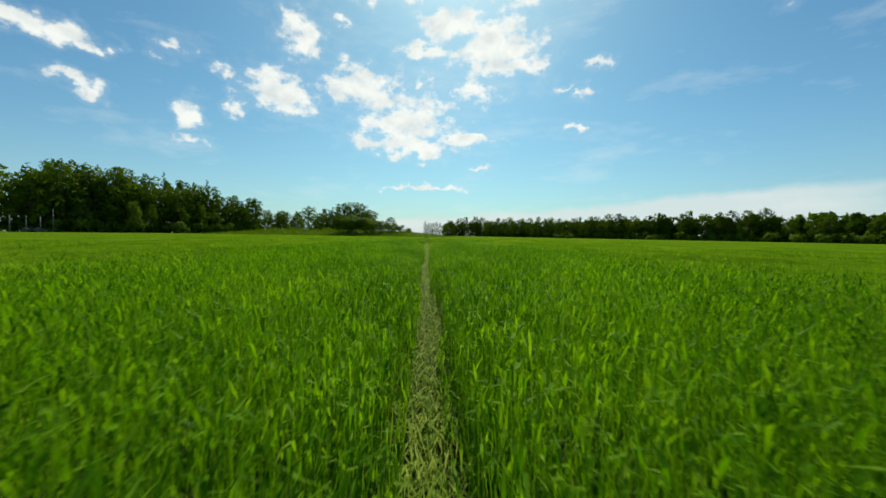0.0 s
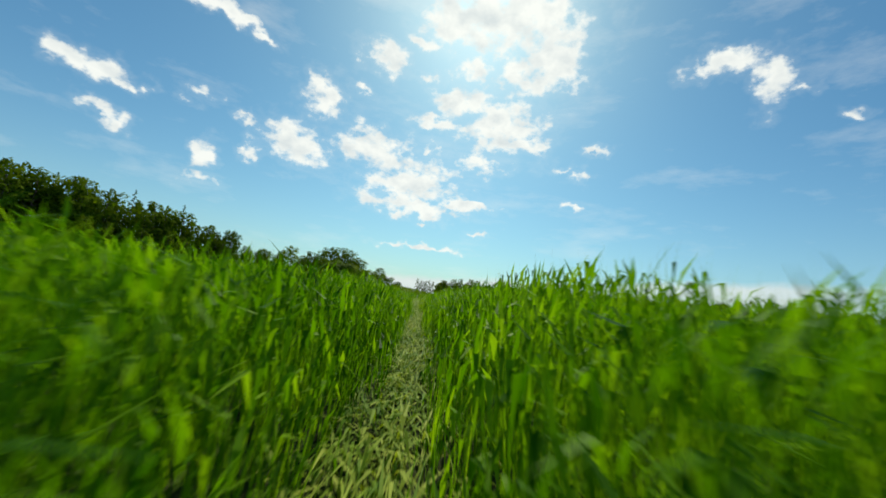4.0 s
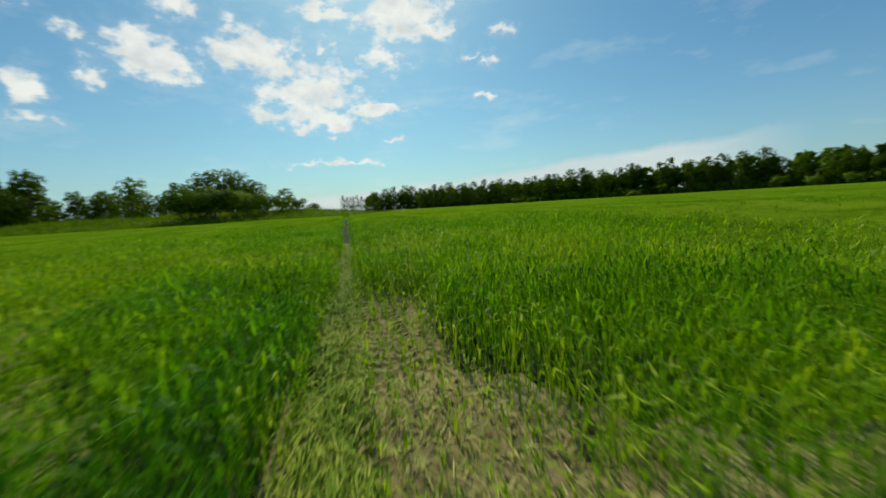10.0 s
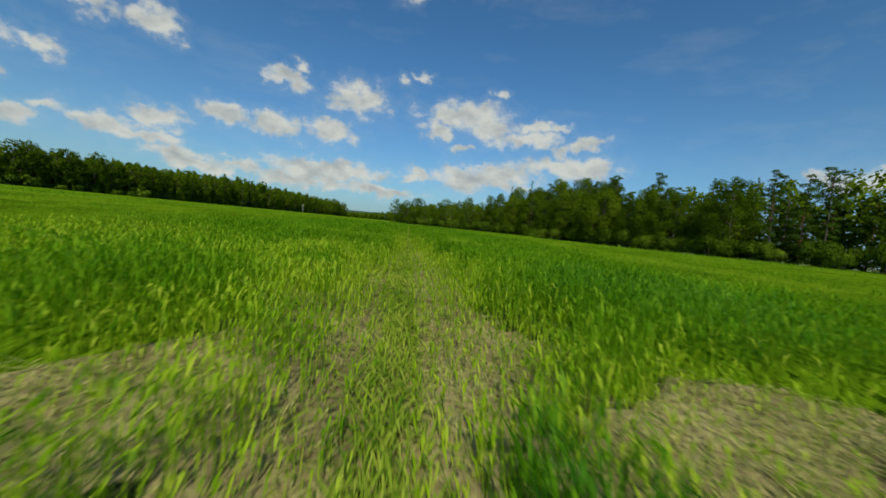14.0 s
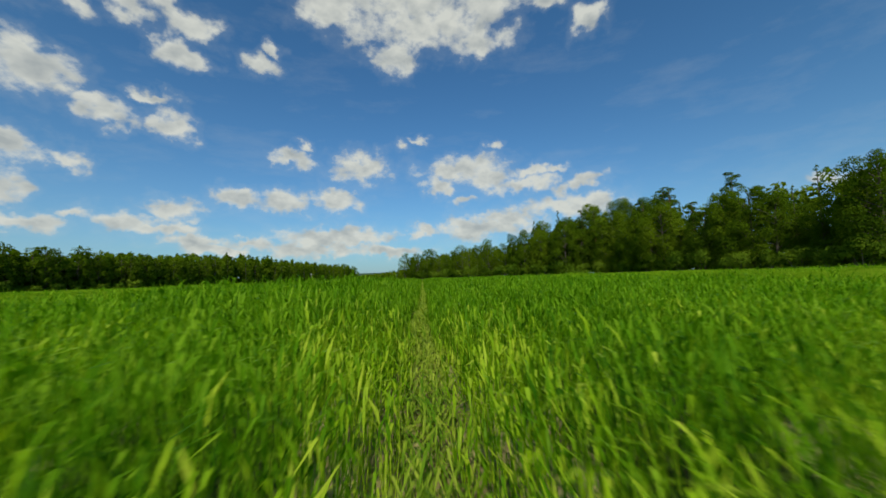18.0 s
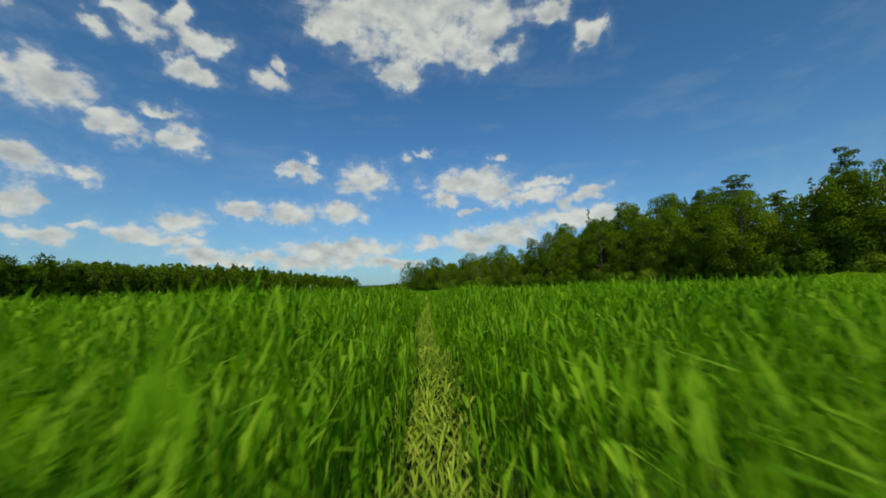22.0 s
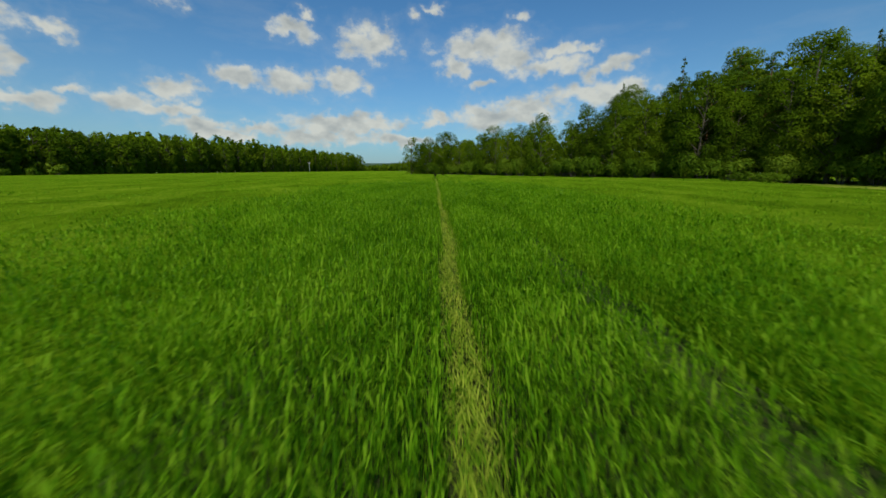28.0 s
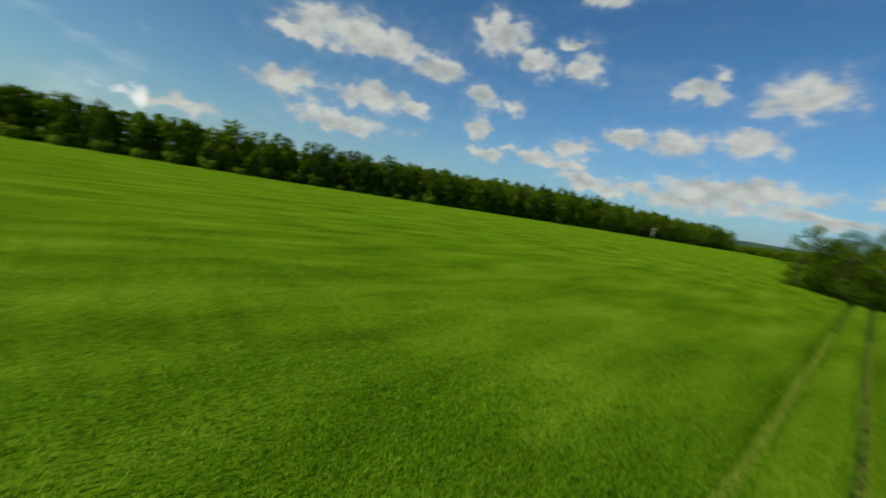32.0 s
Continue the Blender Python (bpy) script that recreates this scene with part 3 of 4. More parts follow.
def crop_band(near, far, density, wide, three, tall=1.0):
    x, y = scatter(near, far, density)
    if far <= 20.0:                 # drilled rows along the tracks
        x = np.round(x / 0.15) * 0.15 + RNG.normal(0, 0.026, len(x))
    s, g = sparse(x, y), track_gap(x, y)
    mown = (x < -23 - 0.34 * np.clip(-y - 16, 0, 60)) & (y < -3) & (y > -72)
    keep = (RNG.random(len(x)) > np.maximum(s * 0.8, g * 1.0)) & ~mown
    x, y, s, g = x[keep], y[keep], s[keep], g[keep]
    n = len(x)
    h = crop_height(x, y) * (1 - 0.6 * s) * (1 - 0.5 * g) * tall * (0.82 + 0.18 * np.clip((np.abs(x) - 0.2) / 0.4, 0, 1))
    h = h * (0.86 + 0.28 * smooth_noise(x, y, 0.33, 14))
    kind = RNG.random(n)
    stem = kind < 0.27
    length = np.where(stem, h * RNG.uniform(0.85, 1.12, n), RNG.uniform(0.10, 0.25, n) * (1 - 0.3 * s))
    z = np.where(stem, 0.0, h * (0.12 + 0.76 * RNG.uniform(0, 1, n) ** 0.75))
    rise = np.where(stem, RNG.uniform(1.35, 1.6, n), RNG.uniform(0.9, 1.5, n))
    droop = np.where(stem, RNG.uniform(1.05, 1.5, n), np.where(RNG.random(n) < 0.42, RNG.uniform(0.3, 1.25, n), RNG.uniform(-1.1, 0.4, n)))
    width = np.where(stem, 0.008, RNG.uniform(0.012, 0.023, n)) * wide
    if not three:
        z = np.where(stem, h * 0.35, z)
        length = np.where(stem, h * 0.7, length)
    turn = RNG.uniform(0, 2 * np.pi, n)
    turn = turn - 0.32 * np.sin(2 * turn + np.pi)
    tip_x = x + np.cos(turn) * length * 0.5 * (np.cos(rise) + np.cos(droop))
    mid_x = x + np.cos(turn) * length * 0.5 * np.cos(rise)
    clear = (np.minimum(np.abs(tip_x), np.abs(mid_x)) > 0.12) | (z + length * 0.5 < 0.3)
    clear &= (x * tip_x > 0) | (z + length * 0.5 < 0.3)
    out = []
    s = np.where((lush_patch(x, y) + RNG.uniform(-0.5, 0.4, n) > 0.5) & (x < 1.2), -1.0, s)
    for some in (stem & clear, ~stem & clear):
        cut = [a[some] for a in (x, y, z, turn, length, width, rise, droop)]
        v, f = leaf_blades(*cut, three and not some[stem].any())
        out.append((v, f, s[some]))
    return out


def split_sparse(v, f, s):
    """The full crop, the thin, yellowish plants of the poor patch and the dark clumps, apart."""
    k = len(f) // len(s)
    thin, lush = np.repeat(s + RNG.uniform(-0.1, 0.1, len(s)) > 0.18, k), np.repeat(s < -0.5, k)
    return (v, f[~thin & ~lush]), (v, f[thin]), (v, f[lush])


def compact(v, f):
    used = np.unique(f)
    new_at = np.zeros(len(v), np.int64)
    new_at[used] = np.arange(len(used))
    return v[used], new_at[f]


crop_bands = [(0.0, 0.7, 1500, 0.85, True), (0.7, 1.6, 1050, 0.95, True), (1.6, 3.2, 680, 1.1, True), (3.2, 5.6, 370, 1.3, True), (5.6, 9.0, 220, 1.55, True),
              (9.0, 20.0, 110, 2.0, False), (20.0, 60.0, 16, 3.8, False), (60.0, 110.0, 3.0, 8.0, False)]
CROP_LABEL = "dense green cereal crop standing knee-high in the field"
LUSH_LABEL = "tall dark green cereal clumps beside the bare patch"
SPARSE_LABEL = "thin yellowish cereal plants on poor dry soil"
for near, far, density, wide, three in crop_bands:
    heaps = [([], []), ([], []), ([], [])]
    for v, f, s in crop_band(near, far, density, wide, three):
        for heap, (pv, pf) in zip(heaps, split_sparse(v, f, s)):
            if len(pf):
                pv, pf = compact(pv, pf)
                heap[1].append(pf + sum(len(q) for q in heap[0]))
                heap[0].append(pv)
    for (vs, fs), mat, name, label in zip(heaps, (CROP, CROP_SPARSE, CROP_LUSH), ("crop", "sparse_crop", "lush_crop"), (CROP_LABEL, SPARSE_LABEL, LUSH_LABEL)):
        if vs:
            tagged(new(name, mesh_of(name, np.concatenate(vs), np.concatenate(fs), mat)), label, "crop", kind="stuff")

# trodden stalks in the wheel tracks
n = 64000
x = np.where(RNG.random(n) < 0.88, TRACKS[0], TRACKS[1]) + RNG.normal(0, 0.13, n)
y = RNG.uniform(-88, 60, n)
y = np.where(x < -1, -90 + 68 * RNG.random(n) ** 0.8, y)
x += 0.06 * np.sin(y * 0.35) + 0.04 * np.sin(y * 1.1 + 1)
lying = leaf_blades(x, y, RNG.uniform(0.01, 0.10, n), RNG.normal(0, 0.55, n) + np.where(RNG.random(n) < 0.5, 1.57, -1.57),
                    RNG.uniform(0.15, 0.4, n), RNG.uniform(0.008, 0.016, n), RNG.uniform(0.05, 0.7, n), RNG.uniform(-0.4, 0.3, n))
tagged(new("trodden_stalks", mesh_of("trodden_stalks", *lying, STRAW)), "pale flattened cereal stalks lying in the wheel tracks", "crop", kind="stuff")


def grid_sheet(xs, ys, height):
    X, Y = np.meshgrid(xs, ys, indexing="ij")
    v = np.stack([X, Y, height(X, Y)], -1).reshape(-1, 3)
    a = (np.arange(len(xs) - 1)[:, None] * len(ys) + np.arange(len(ys) - 1)).ravel()
    return v, np.stack([a, a + len(ys), a + len(ys) + 1, a + 1], -1)


def spaced(lo, hi, fine_lo, fine_hi, fine, grow=1.25):
    mid = list(np.arange(fine_lo, fine_hi + fine / 2, fine))
    up, step = [mid[-1]], fine
    while up[-1] < hi:
        step *= grow
        up.append(up[-1] + step)
    down, step = [mid[0]], fine
    while down[-1] > lo:
        step *= grow
        down.append(down[-1] - step)
    return np.array(down[:0:-1] + mid + up[1:])


def soil_height(x, y):
    return 0.05 * (smooth_noise(x, y, 0.5, 21) - 0.5) + 0.02 * (smooth_noise(x, y, 0.13, 22) - 0.5) - 0.04 * track_gap(x, y)


def canopy_height(x, y):
    d = line_distance(x, y)
    near = np.clip((40 - d) / 25, 0, 1)
    h = (crop_height(x, y) * near + 0.72 * (1 - near)) * np.clip((d - 0.8) / 11, 0, 0.9) * (1 + 0.3 * near * (smooth_noise(x, y, 0.45, 31) - 0.5))
    wide = 0.2 + 0.14 * np.clip((y + 48) / 10, 0, 1)
    verge = np.maximum(np.clip(1.9 - np.abs(x - TRACKS[0]) / wide, 0, 1), np.clip(1.9 - np.abs(x - TRACKS[1]) / wide, 0, 1) * np.clip((2 - y) / 4, 0, 1))
    bare = np.clip(sparse(x, y) * 2.0 - 0.4 + verge * 1.5, 0, 1)
    bare = np.maximum(bare, np.clip((2.5 + 1.2 * smooth_noise(x, y, 1.6, 32) - d) / 2.0, 0, 1))
    h = h * (1 - bare) - 0.12 * bare
    inside = (x > -23 - 0.34 * np.clip(-y - 16, 0, 60) - 1.5 * smooth_noise(x * 0, y, 6.0, 5)) | (y > -3) | (y < -72)
    return np.where(inside, h, -0.1)


# soil sheet in the shade-dark colour, so gaps in the crop look deep
ground = tagged(new("ground", mesh_of("ground", *grid_sheet(spaced(-2500, 2500, -8, 8, 0.2), spaced(-2500, 2500, 28, 56, 0.2), soil_height), SHADED_SOIL, True)),
                "field soil under the crop, coloured dark as if in shade", "ground", kind="structure")
tagged(new("bare_soil", mesh_of("bare_soil", *grid_sheet(np.arange(-6, 6, 0.14), np.arange(19, 57, 0.14), lambda x, y: soil_height(x, y) + np.where(sparse(x, y) > 0.15, 0.012, -0.08)), SOIL, True)),
       "pale dry crusted soil where the crop is thin", "soil", kind="stuff")
field_x, field_y = spaced(-100, 150, -6, 6, 0.25, 1.12), spaced(-560, 240, -46, 56, 0.3, 1.12)
field_x, field_y = field_x[(field_x > -95) & (field_x < 160)], field_y[(field_y > -560) & (field_y < 240)]
tagged(new("crop_canopy", mesh_of("crop_canopy", *grid_sheet(field_x, field_y, canopy_height), CANOPY, True)),
       "closed green canopy of the cereal field", "crop", kind="stuff")
far_x = spaced(-2400, 2400, -90, 150, 12)
far_y = spaced(-2400, 2400, -550, 230, 20)
tagged(new("meadow", mesh_of("meadow", *grid_sheet(far_x, far_y, lambda x, y: np.where((x < -70) | (x > 138) | (y > 190) | (y < -530), 0.1, -0.4) + 0.06 * smooth_noise(x, y, 30, 8)), MEADOW, True)),
       "rough grassland round the field", "grass", kind="stuff")
tagged(new("mown_strip", mesh_of("mown_strip", *grid_sheet(np.arange(-62, -21, 0.2), np.arange(-86, -2, 1.0),
                                 lambda x, y: 0.10 + 0.13 * np.abs(np.sin(x * 1.9 + 0.35 * y + 0.6 * np.sin(y * 0.1))) ** 3 + 0.06 * smooth_noise(x, y, 0.8, 9)), MOWN, True)),
       "mown grass strip with pale swaths beside the wood", "grass", kind="stuff")

# dry litter on the bare soil
n = 130000
x, y = RNG.uniform(-5, 6, n), RNG.uniform(29, 54, n)
keep = sparse(x, y) * RNG.uniform(0.3, 1.0, n) > 0.25
x, y = x[keep], y[keep]
n = len(x)
litter = leaf_blades(x, y, soil_height(x, y) + RNG.uniform(0.015, 0.05, n), RNG.uniform(0, 6.28, n), RNG.uniform(0.08, 0.24, n), RNG.uniform(0.006, 0.014, n),
                     RNG.uniform(-0.05, 0.35, n), RNG.uniform(-0.4, 0.15, n))
tagged(new("straw_litter", mesh_of("straw_litter", *litter, LITTER)), "pale dry straw litter on the bare soil", "straw", kind="stuff")

# clods on the bare soil
n = 2600
x, y = RNG.uniform(-4.5, 5, n), RNG.uniform(32, 54, n)
keep = sparse(x, y) > 0.3
x, y = x[keep], y[keep]
cube = np.array([[1, 0, 0], [-1, 0, 0], [0, 1, 0], [0, -1, 0], [0, 0, 1], [0, 0, -1]])
tri = np.array([[0, 2, 4], [2, 1, 4], [1, 3, 4], [3, 0, 4], [2, 0, 5], [1, 2, 5], [3, 1, 5], [0, 3, 5]])
size = RNG.uniform(0.015, 0.065, (len(x), 1, 1))
v = cube[None] * size * RNG.uniform(0.6, 1.3, (len(x), 6, 1)) * np.array([1, 1, 0.7]) + np.stack([x, y, soil_height(x, y) + 0.02], -1)[:, None]
tagged(new("soil_clods", mesh_of("soil_clods", v.reshape(-1, 3), (np.arange(len(x))[:, None, None] * 6 + tri).reshape(-1, 3), SOIL)), "loose dry soil clods", "soil", kind="stuff")

# lug marks pressed up between the tyre's bars
lugs = bmesh.new()
for i in range(46):
    for side in (-1, 1):
        ly = (45.0 if i < 24 else 45.2) + i * 0.16 + (0.08 if side > 0 else 0)
        m = Matrix.Translation((side * 0.12 + (0.45 if i >= 24 else 0.0) + 0.06 * math.sin(ly * 0.35), ly, 0.012)) @ Matrix.Rotation(side * 0.55, 4, "Z") @ Matrix.Diagonal((0.24, 0.06, 0.05, 1))
        bmesh.ops.create_cone(lugs, cap_ends=True, segments=4, radius1=0.75, radius2=0.45, depth=1.0, matrix=m @ Matrix.Rotation(math.pi / 4, 4, "Z"))
tagged(new("tyre_print", from_bm("tyre_print", lugs, SOIL)), "lugged tractor tyre print in dry soil", "tyre print", kind="stuff")

# ---- trees ---------------------------------------------------------------------


def leaf_cloud(centres, radii, count, size, rng, flat=1.0, up=0.35, axis=True):
    """Small folded leaf sprays over the skins of several lobes: verts and quads."""
    share = (radii[:, 0] * radii[:, 2]) ** 1.0
    lobe = rng.choice(len(centres), count, p=share / share.sum())
    d = rng.normal(size=(count, 3))
    d /= np.linalg.norm(d, axis=1)[:, None]
    d[:, 2] = np.where((d[:, 2] < -0.55), -d[:, 2], d[:, 2])
    reach = rng.uniform(0.3, 1.1, count) ** 0.6
    p = centres[lobe] + d * radii[lobe] * reach[:, None]
    nrm = d + rng.normal(scale=0.5, size=(count, 3)) + np.array([0, 0, up])
    nrm /= np.linalg.norm(nrm, axis=1)[:, None]
    t = np.cross(nrm, rng.normal(size=(count, 3)))
    t /= np.linalg.norm(t, axis=1)[:, None]
    b = np.cross(nrm, t)
    s = size * rng.uniform(0.55, 1.35, count)[:, None]
    fold = nrm * s * 0.25
    v = np.stack([p - t * s, p - b * s * 0.55 * flat - fold, p + t * s, p + b * s * 0.6 * flat - fold], 1)
    soft = d * 0.8 + nrm * 0.35 + np.array([0, 0, 0.25])
    if axis:
        out = p - centres.mean(0)
        soft += 0.6 * out / np.maximum(np.linalg.norm(out, axis=1)[:, None], 0.1)
    soft /= np.linalg.norm(soft, axis=1)[:, None]
    return v.reshape(-1, 3), np.arange(count * 4).reshape(-1, 4), np.repeat(soft, 4, axis=0)


def foliage(name, made, mat):
    return mesh_of(name, made[0], made[1], mat, True, made[2])


def broad_tree(height, spread, count, size, seed, bark=None, low=0.18, lean=0.0):
    """Trunk and crown meshes of a broadleaf tree, its foot at the origin."""
    rng = np.random.default_rng(seed)
    rnd = random.Random(seed)
    verts, faces = [], []
    top = height * 0.86
    trunk = [(lean * t * t * height * 0.1 + 0.12 * math.sin(3 * t + seed), 0.12 * math.sin(2 * t + seed * 2), t * top) for t in (0, 0.04, 0.2, 0.4, 0.6, 0.8, 1.0)]
    r0 = height * 0.017
    tube(verts, faces, trunk, [r0 * 1.5, r0, r0 * 0.85, r0 * 0.68, r0 * 0.5, r0 * 0.3, r0 * 0.08], 7)
    centres, radii = [], []
    lobes = 38
    for i in range(lobes):
        t = low + (0.97 - low) * (i + 0.5) / lobes
        a = i * 2.4 + rnd.uniform(-0.5, 0.5)
        profile = math.sin(math.pi * min(max((t - low) / (1.02 - low), 0.0), 1.0) ** 0.75) ** 0.6
        reach = spread * profile * rnd.uniform(0.35, 0.88)
        c = Vector((trunk[-1][0] * t + math.cos(a) * reach, math.sin(a) * reach, t * height * 0.95))
        r = spread * rnd.uniform(0.22, 0.4) * (0.55 + 0.45 * profile)
        centres.append(c)
        radii.append((r, r, r * rnd.uniform(0.8, 1.25)))
        root = Vector((trunk[-1][0] * t * t, 0, max(t * height * 0.95 - reach * 0.7, height * 0.1)))
        mid = root.lerp(c, 0.5) + Vector((0, 0, 0.1 * reach))
        tube(verts, faces, [root, mid, c], [r0 * 0.34, r0 * 0.2, r0 * 0.06], 4)
    crown = leaf_cloud(np.array(centres), np.array(radii), count, size, rng)
    return mesh_of("trunk", [tuple(v) for v in verts], faces, bark or BARK, True), foliage("crown", crown, LEAF)


def pine_tree(height, spread, count, size, seed):
    rng, rnd = np.random.default_rng(seed), random.Random(seed)
    verts, faces = [], []
    r0 = height * 0.012
    trunk = [(0.25 * math.sin(2 * t + seed), 0.2 * math.sin(3 * t + seed), t * height * 0.97) for t in (0, 0.03, 0.25, 0.5, 0.75, 1.0)]
    tube(verts, faces, trunk, [r0 * 1.5, r0 * 1.1, r0 * 0.9, r0 * 0.7, r0 * 0.45, r0 * 0.08], 7)
    centres, radii = [], []
    for i in range(28):
        t = 0.12 + 0.86 * (i + 0.5) / 28
        a = i * 2.4 + rnd.uniform(-0.6, 0.6)
        reach = spread * min((1.05 - t) / 0.7, 0.9) * rnd.uniform(0.4, 0.95) + 0.15
        c = Vector((math.cos(a) * reach, math.sin(a) * reach, t * height))
        r = spread * rnd.uniform(0.3, 0.46) * (0.6 + 0.4 * min((1.05 - t) / 0.5, 1))
        centres.append(c)
        radii.append((r, r, r * 0.5))
        root = Vector((0, 0, t * height - reach * 0.25))
        tube(verts, faces, [root, root.lerp(c, 0.6), c], [r0 * 0.3, r0 * 0.18, r0 * 0.05], 4)
    crown = leaf_cloud(np.array(centres), np.array(radii), count, size, rng, 0.5, 0.6)
    return mesh_of("trunk", [tuple(v) for v in verts], faces, PINE_BARK, True), foliage("crown", crown, NEEDLE)


def spruce_tree(height, spread, count, size, seed):
    rng, rnd = np.random.default_rng(seed), random.Random(seed)
    verts, faces = [], []
    r0 = height * 0.012
    tube(verts, faces, [(0, 0, 0), (0, 0, height * 0.5), (0, 0, height * 0.99)], [r0 * 1.3, r0 * 0.7, r0 * 0.06], 6)
    centres, radii = [], []
    for i in range(34):
        t = 0.06 + 0.93 * i / 34
        a = i * 2.4
        reach = spread * (1.02 - t) * rnd.uniform(0.5, 0.85)
        centres.append((math.cos(a) * reach, math.sin(a) * reach, t * height - 0.15 * reach))
        r = max(0.42 * spread * (1.03 - t), 0.22)
        radii.append((r, r, r * 0.45 + 0.12))
    crown = leaf_cloud(np.array(centres), np.array(radii), count, size, rng, 0.45, 0.2)
    return mesh_of("trunk", [tuple(v) for v in verts], faces, BARK, True), foliage("crown", crown, NEEDLE)


def bush(height, spread, count, size, seed):
    rng, rnd = np.random.default_rng(seed), random.Random(seed)
    stems = []
    centres, radii = [], []
    for i in range(8):
        verts, faces = [], []
        a = i * 2.4 + rnd.uniform(-0.4, 0.4)
        reach = spread * rnd.uniform(0.1, 0.65)
        c = Vector((math.cos(a) * reach, math.sin(a) * reach, height * rnd.uniform(0.35, 0.72)))
        r = spread * rnd.uniform(0.32, 0.5)
        centres.append(c)
        radii.append((r, r, min(height * 0.36, r)))
        tube(verts, faces, [(c.x * 0.1, c.y * 0.1, -0.05), c * 0.5, c], [0.05, 0.035, 0.012], 4)
        stems.append(mesh_of("stem", [tuple(v) for v in verts], faces, BARK, True))
    crown = leaf_cloud(np.array(centres), np.array(radii), count, size, rng)
    return (*stems, foliage("foliage", crown, SHRUB))


def stand(name, meshes, label, category, group):
    """A plant of two parts, as a model to copy."""
    base = new(name)
    base.empty_display_size = 0.2
    for me in meshes:
        part(me.name.split(".")[0], me, base)
    return tagged(base, label, category, group)


PLACED = {}


def bank_height(x, y):
    """The grassy bank at the field's north end."""
    return 2.0 * np.exp(-((y - 131) / 8.5) ** 2) * np.clip((18 - x) / 26, 0, 1) * np.clip((x + 75) / 20, 0, 1)


def plant(name, meshes, label, category, group, x, y, scale, turn, squash=1.0):
    """The first one is built, later ones are copied."""
    key = (name, meshes[-1].name, label)
    m = pose(x, y, float(bank_height(x, y)), 0, 0, turn)
    if key not in PLACED:
        PLACED[key] = stand(name, meshes, label, category, group)
        PLACED[key].matrix_basis = m
        ob = PLACED[key]
    else:
        ob = copy_thing(PLACED[key], m)
    ob.scale = (scale * squash, scale * squash, scale)
    return ob


# tall rough grass on the bank at the field's north end
n = 22000
x, y = RNG.uniform(-72, 18, n), 118 + RNG.uniform(0, 1, n) ** 1.3 * 24
h = RNG.uniform(0.6, 1.3, n) * np.clip((18 - x) / 30, 0.3, 1)
bank = leaf_blades(x, y, bank_height(x, y), RNG.uniform(0, 6.28, n), h, RNG.uniform(0.1, 0.22, n), RNG.uniform(1.2, 1.6, n), RNG.uniform(0.8, 1.5, n), False)
tagged(new("bank", mesh_of("bank", *grid_sheet(np.arange(-76, 20, 2.0), np.arange(112, 152, 2.0), lambda x, y: bank_height(x, y) + 0.3 * smooth_noise(x, y, 4.0, 41) - 0.25), MEADOW, True)),
       "low grassy bank at the field's end", "bank", kind="structure")
tagged(new("bank_grass", mesh_of("bank_grass", *bank, SHRUB)), "tall rough grass on the bank at the field's end", "grass", kind="stuff")

BROAD = [broad_tree(14, 4.2, 5200, 0.16, 101, None, 0.04), broad_tree(14, 3.9, 4900, 0.16, 102, None, 0.02), broad_tree(14, 4.8, 5600, 0.165, 103, None, 0.02),
         broad_tree(14, 4.0, 5000, 0.16, 104, None, 0.04, 0.6)]
BROAD_NEAR = [broad_tree(14, 4.2, 15500, 0.118, 105, None, 0.03), broad_tree(14, 4.8, 17000, 0.122, 106, None, 0.02), broad_tree(14, 4.5, 16000, 0.118, 107, None, 0.03, 0.5)]
BROAD_FAR = [broad_tree(14, 3.9, 1900, 0.29, 111, None, 0.02), broad_tree(14, 3.5, 1800, 0.29, 112, None, 0.02), broad_tree(14, 4.3, 2000, 0.29, 113, None, 0.0)]
OAK = broad_tree(18, 6.0, 26000, 0.145, 121, None, 0.1)
PINE = [pine_tree(16, 3.2, 4200, 0.22, 131), pine_tree(16, 2.9, 3900, 0.22, 132)]
SPRUCE = spruce_tree(16, 3.1, 4200, 0.22, 141)
BUSH = [bush(3.2, 2.0, 2000, 0.11, 151), bush(3.2, 2.3, 2200, 0.11, 152), bush(3.2, 1.7, 1800, 0.105, 153)]
BUSH_FAR = [bush(3.2, 2.3, 320, 0.34, 161)]

rnd = random.Random(5)


def along(points, step):
    """Even steps along a broken line: x, y and the way to its left."""
    rest = 0.0
    for (x0, y0), (x1, y1) in zip(points, points[1:]):
        far = math.hypot(x1 - x0, y1 - y0)
        d = rest
        while d < far:
            t = d / far
            yield x0 + (x1 - x0) * t, y0 + (y1 - y0) * t, (-(y1 - y0) / far, (x1 - x0) / far)
            d += step
        rest = d - far


def wood_edge(points, step, kinds, height, label, group, jitter=1.2, rows=1, row_gap=5.0, name="tree", category="tree", vary=(0.82, 1.14)):
    """Trees along an edge, later rows to the left of its way."""
    for row in range(rows):
        for x, y, left in along(points, step):
            meshes = rnd.choice(kinds)
            back = row * row_gap + rnd.uniform(-jitter, jitter)
            px, py = x + left[0] * back + rnd.uniform(-jitter, jitter), y + left[1] * back + rnd.uniform(-jitter, jitter)
            h = height * rnd.uniform(*vary)
            plant(name, meshes, label, category, group, px, py, h, rnd.uniform(0, 360), rnd.uniform(0.9, 1.15))


BROAD_LABEL = "tall broadleaf tree with dense green crown at the field edge"
FAR_LABEL = "broadleaf tree of a distant wood beyond the field"
PINE_LABEL = "tall pine with reddish trunk and high dark crown"
BUSH_LABEL = "leafy green bush at the edge of the field"

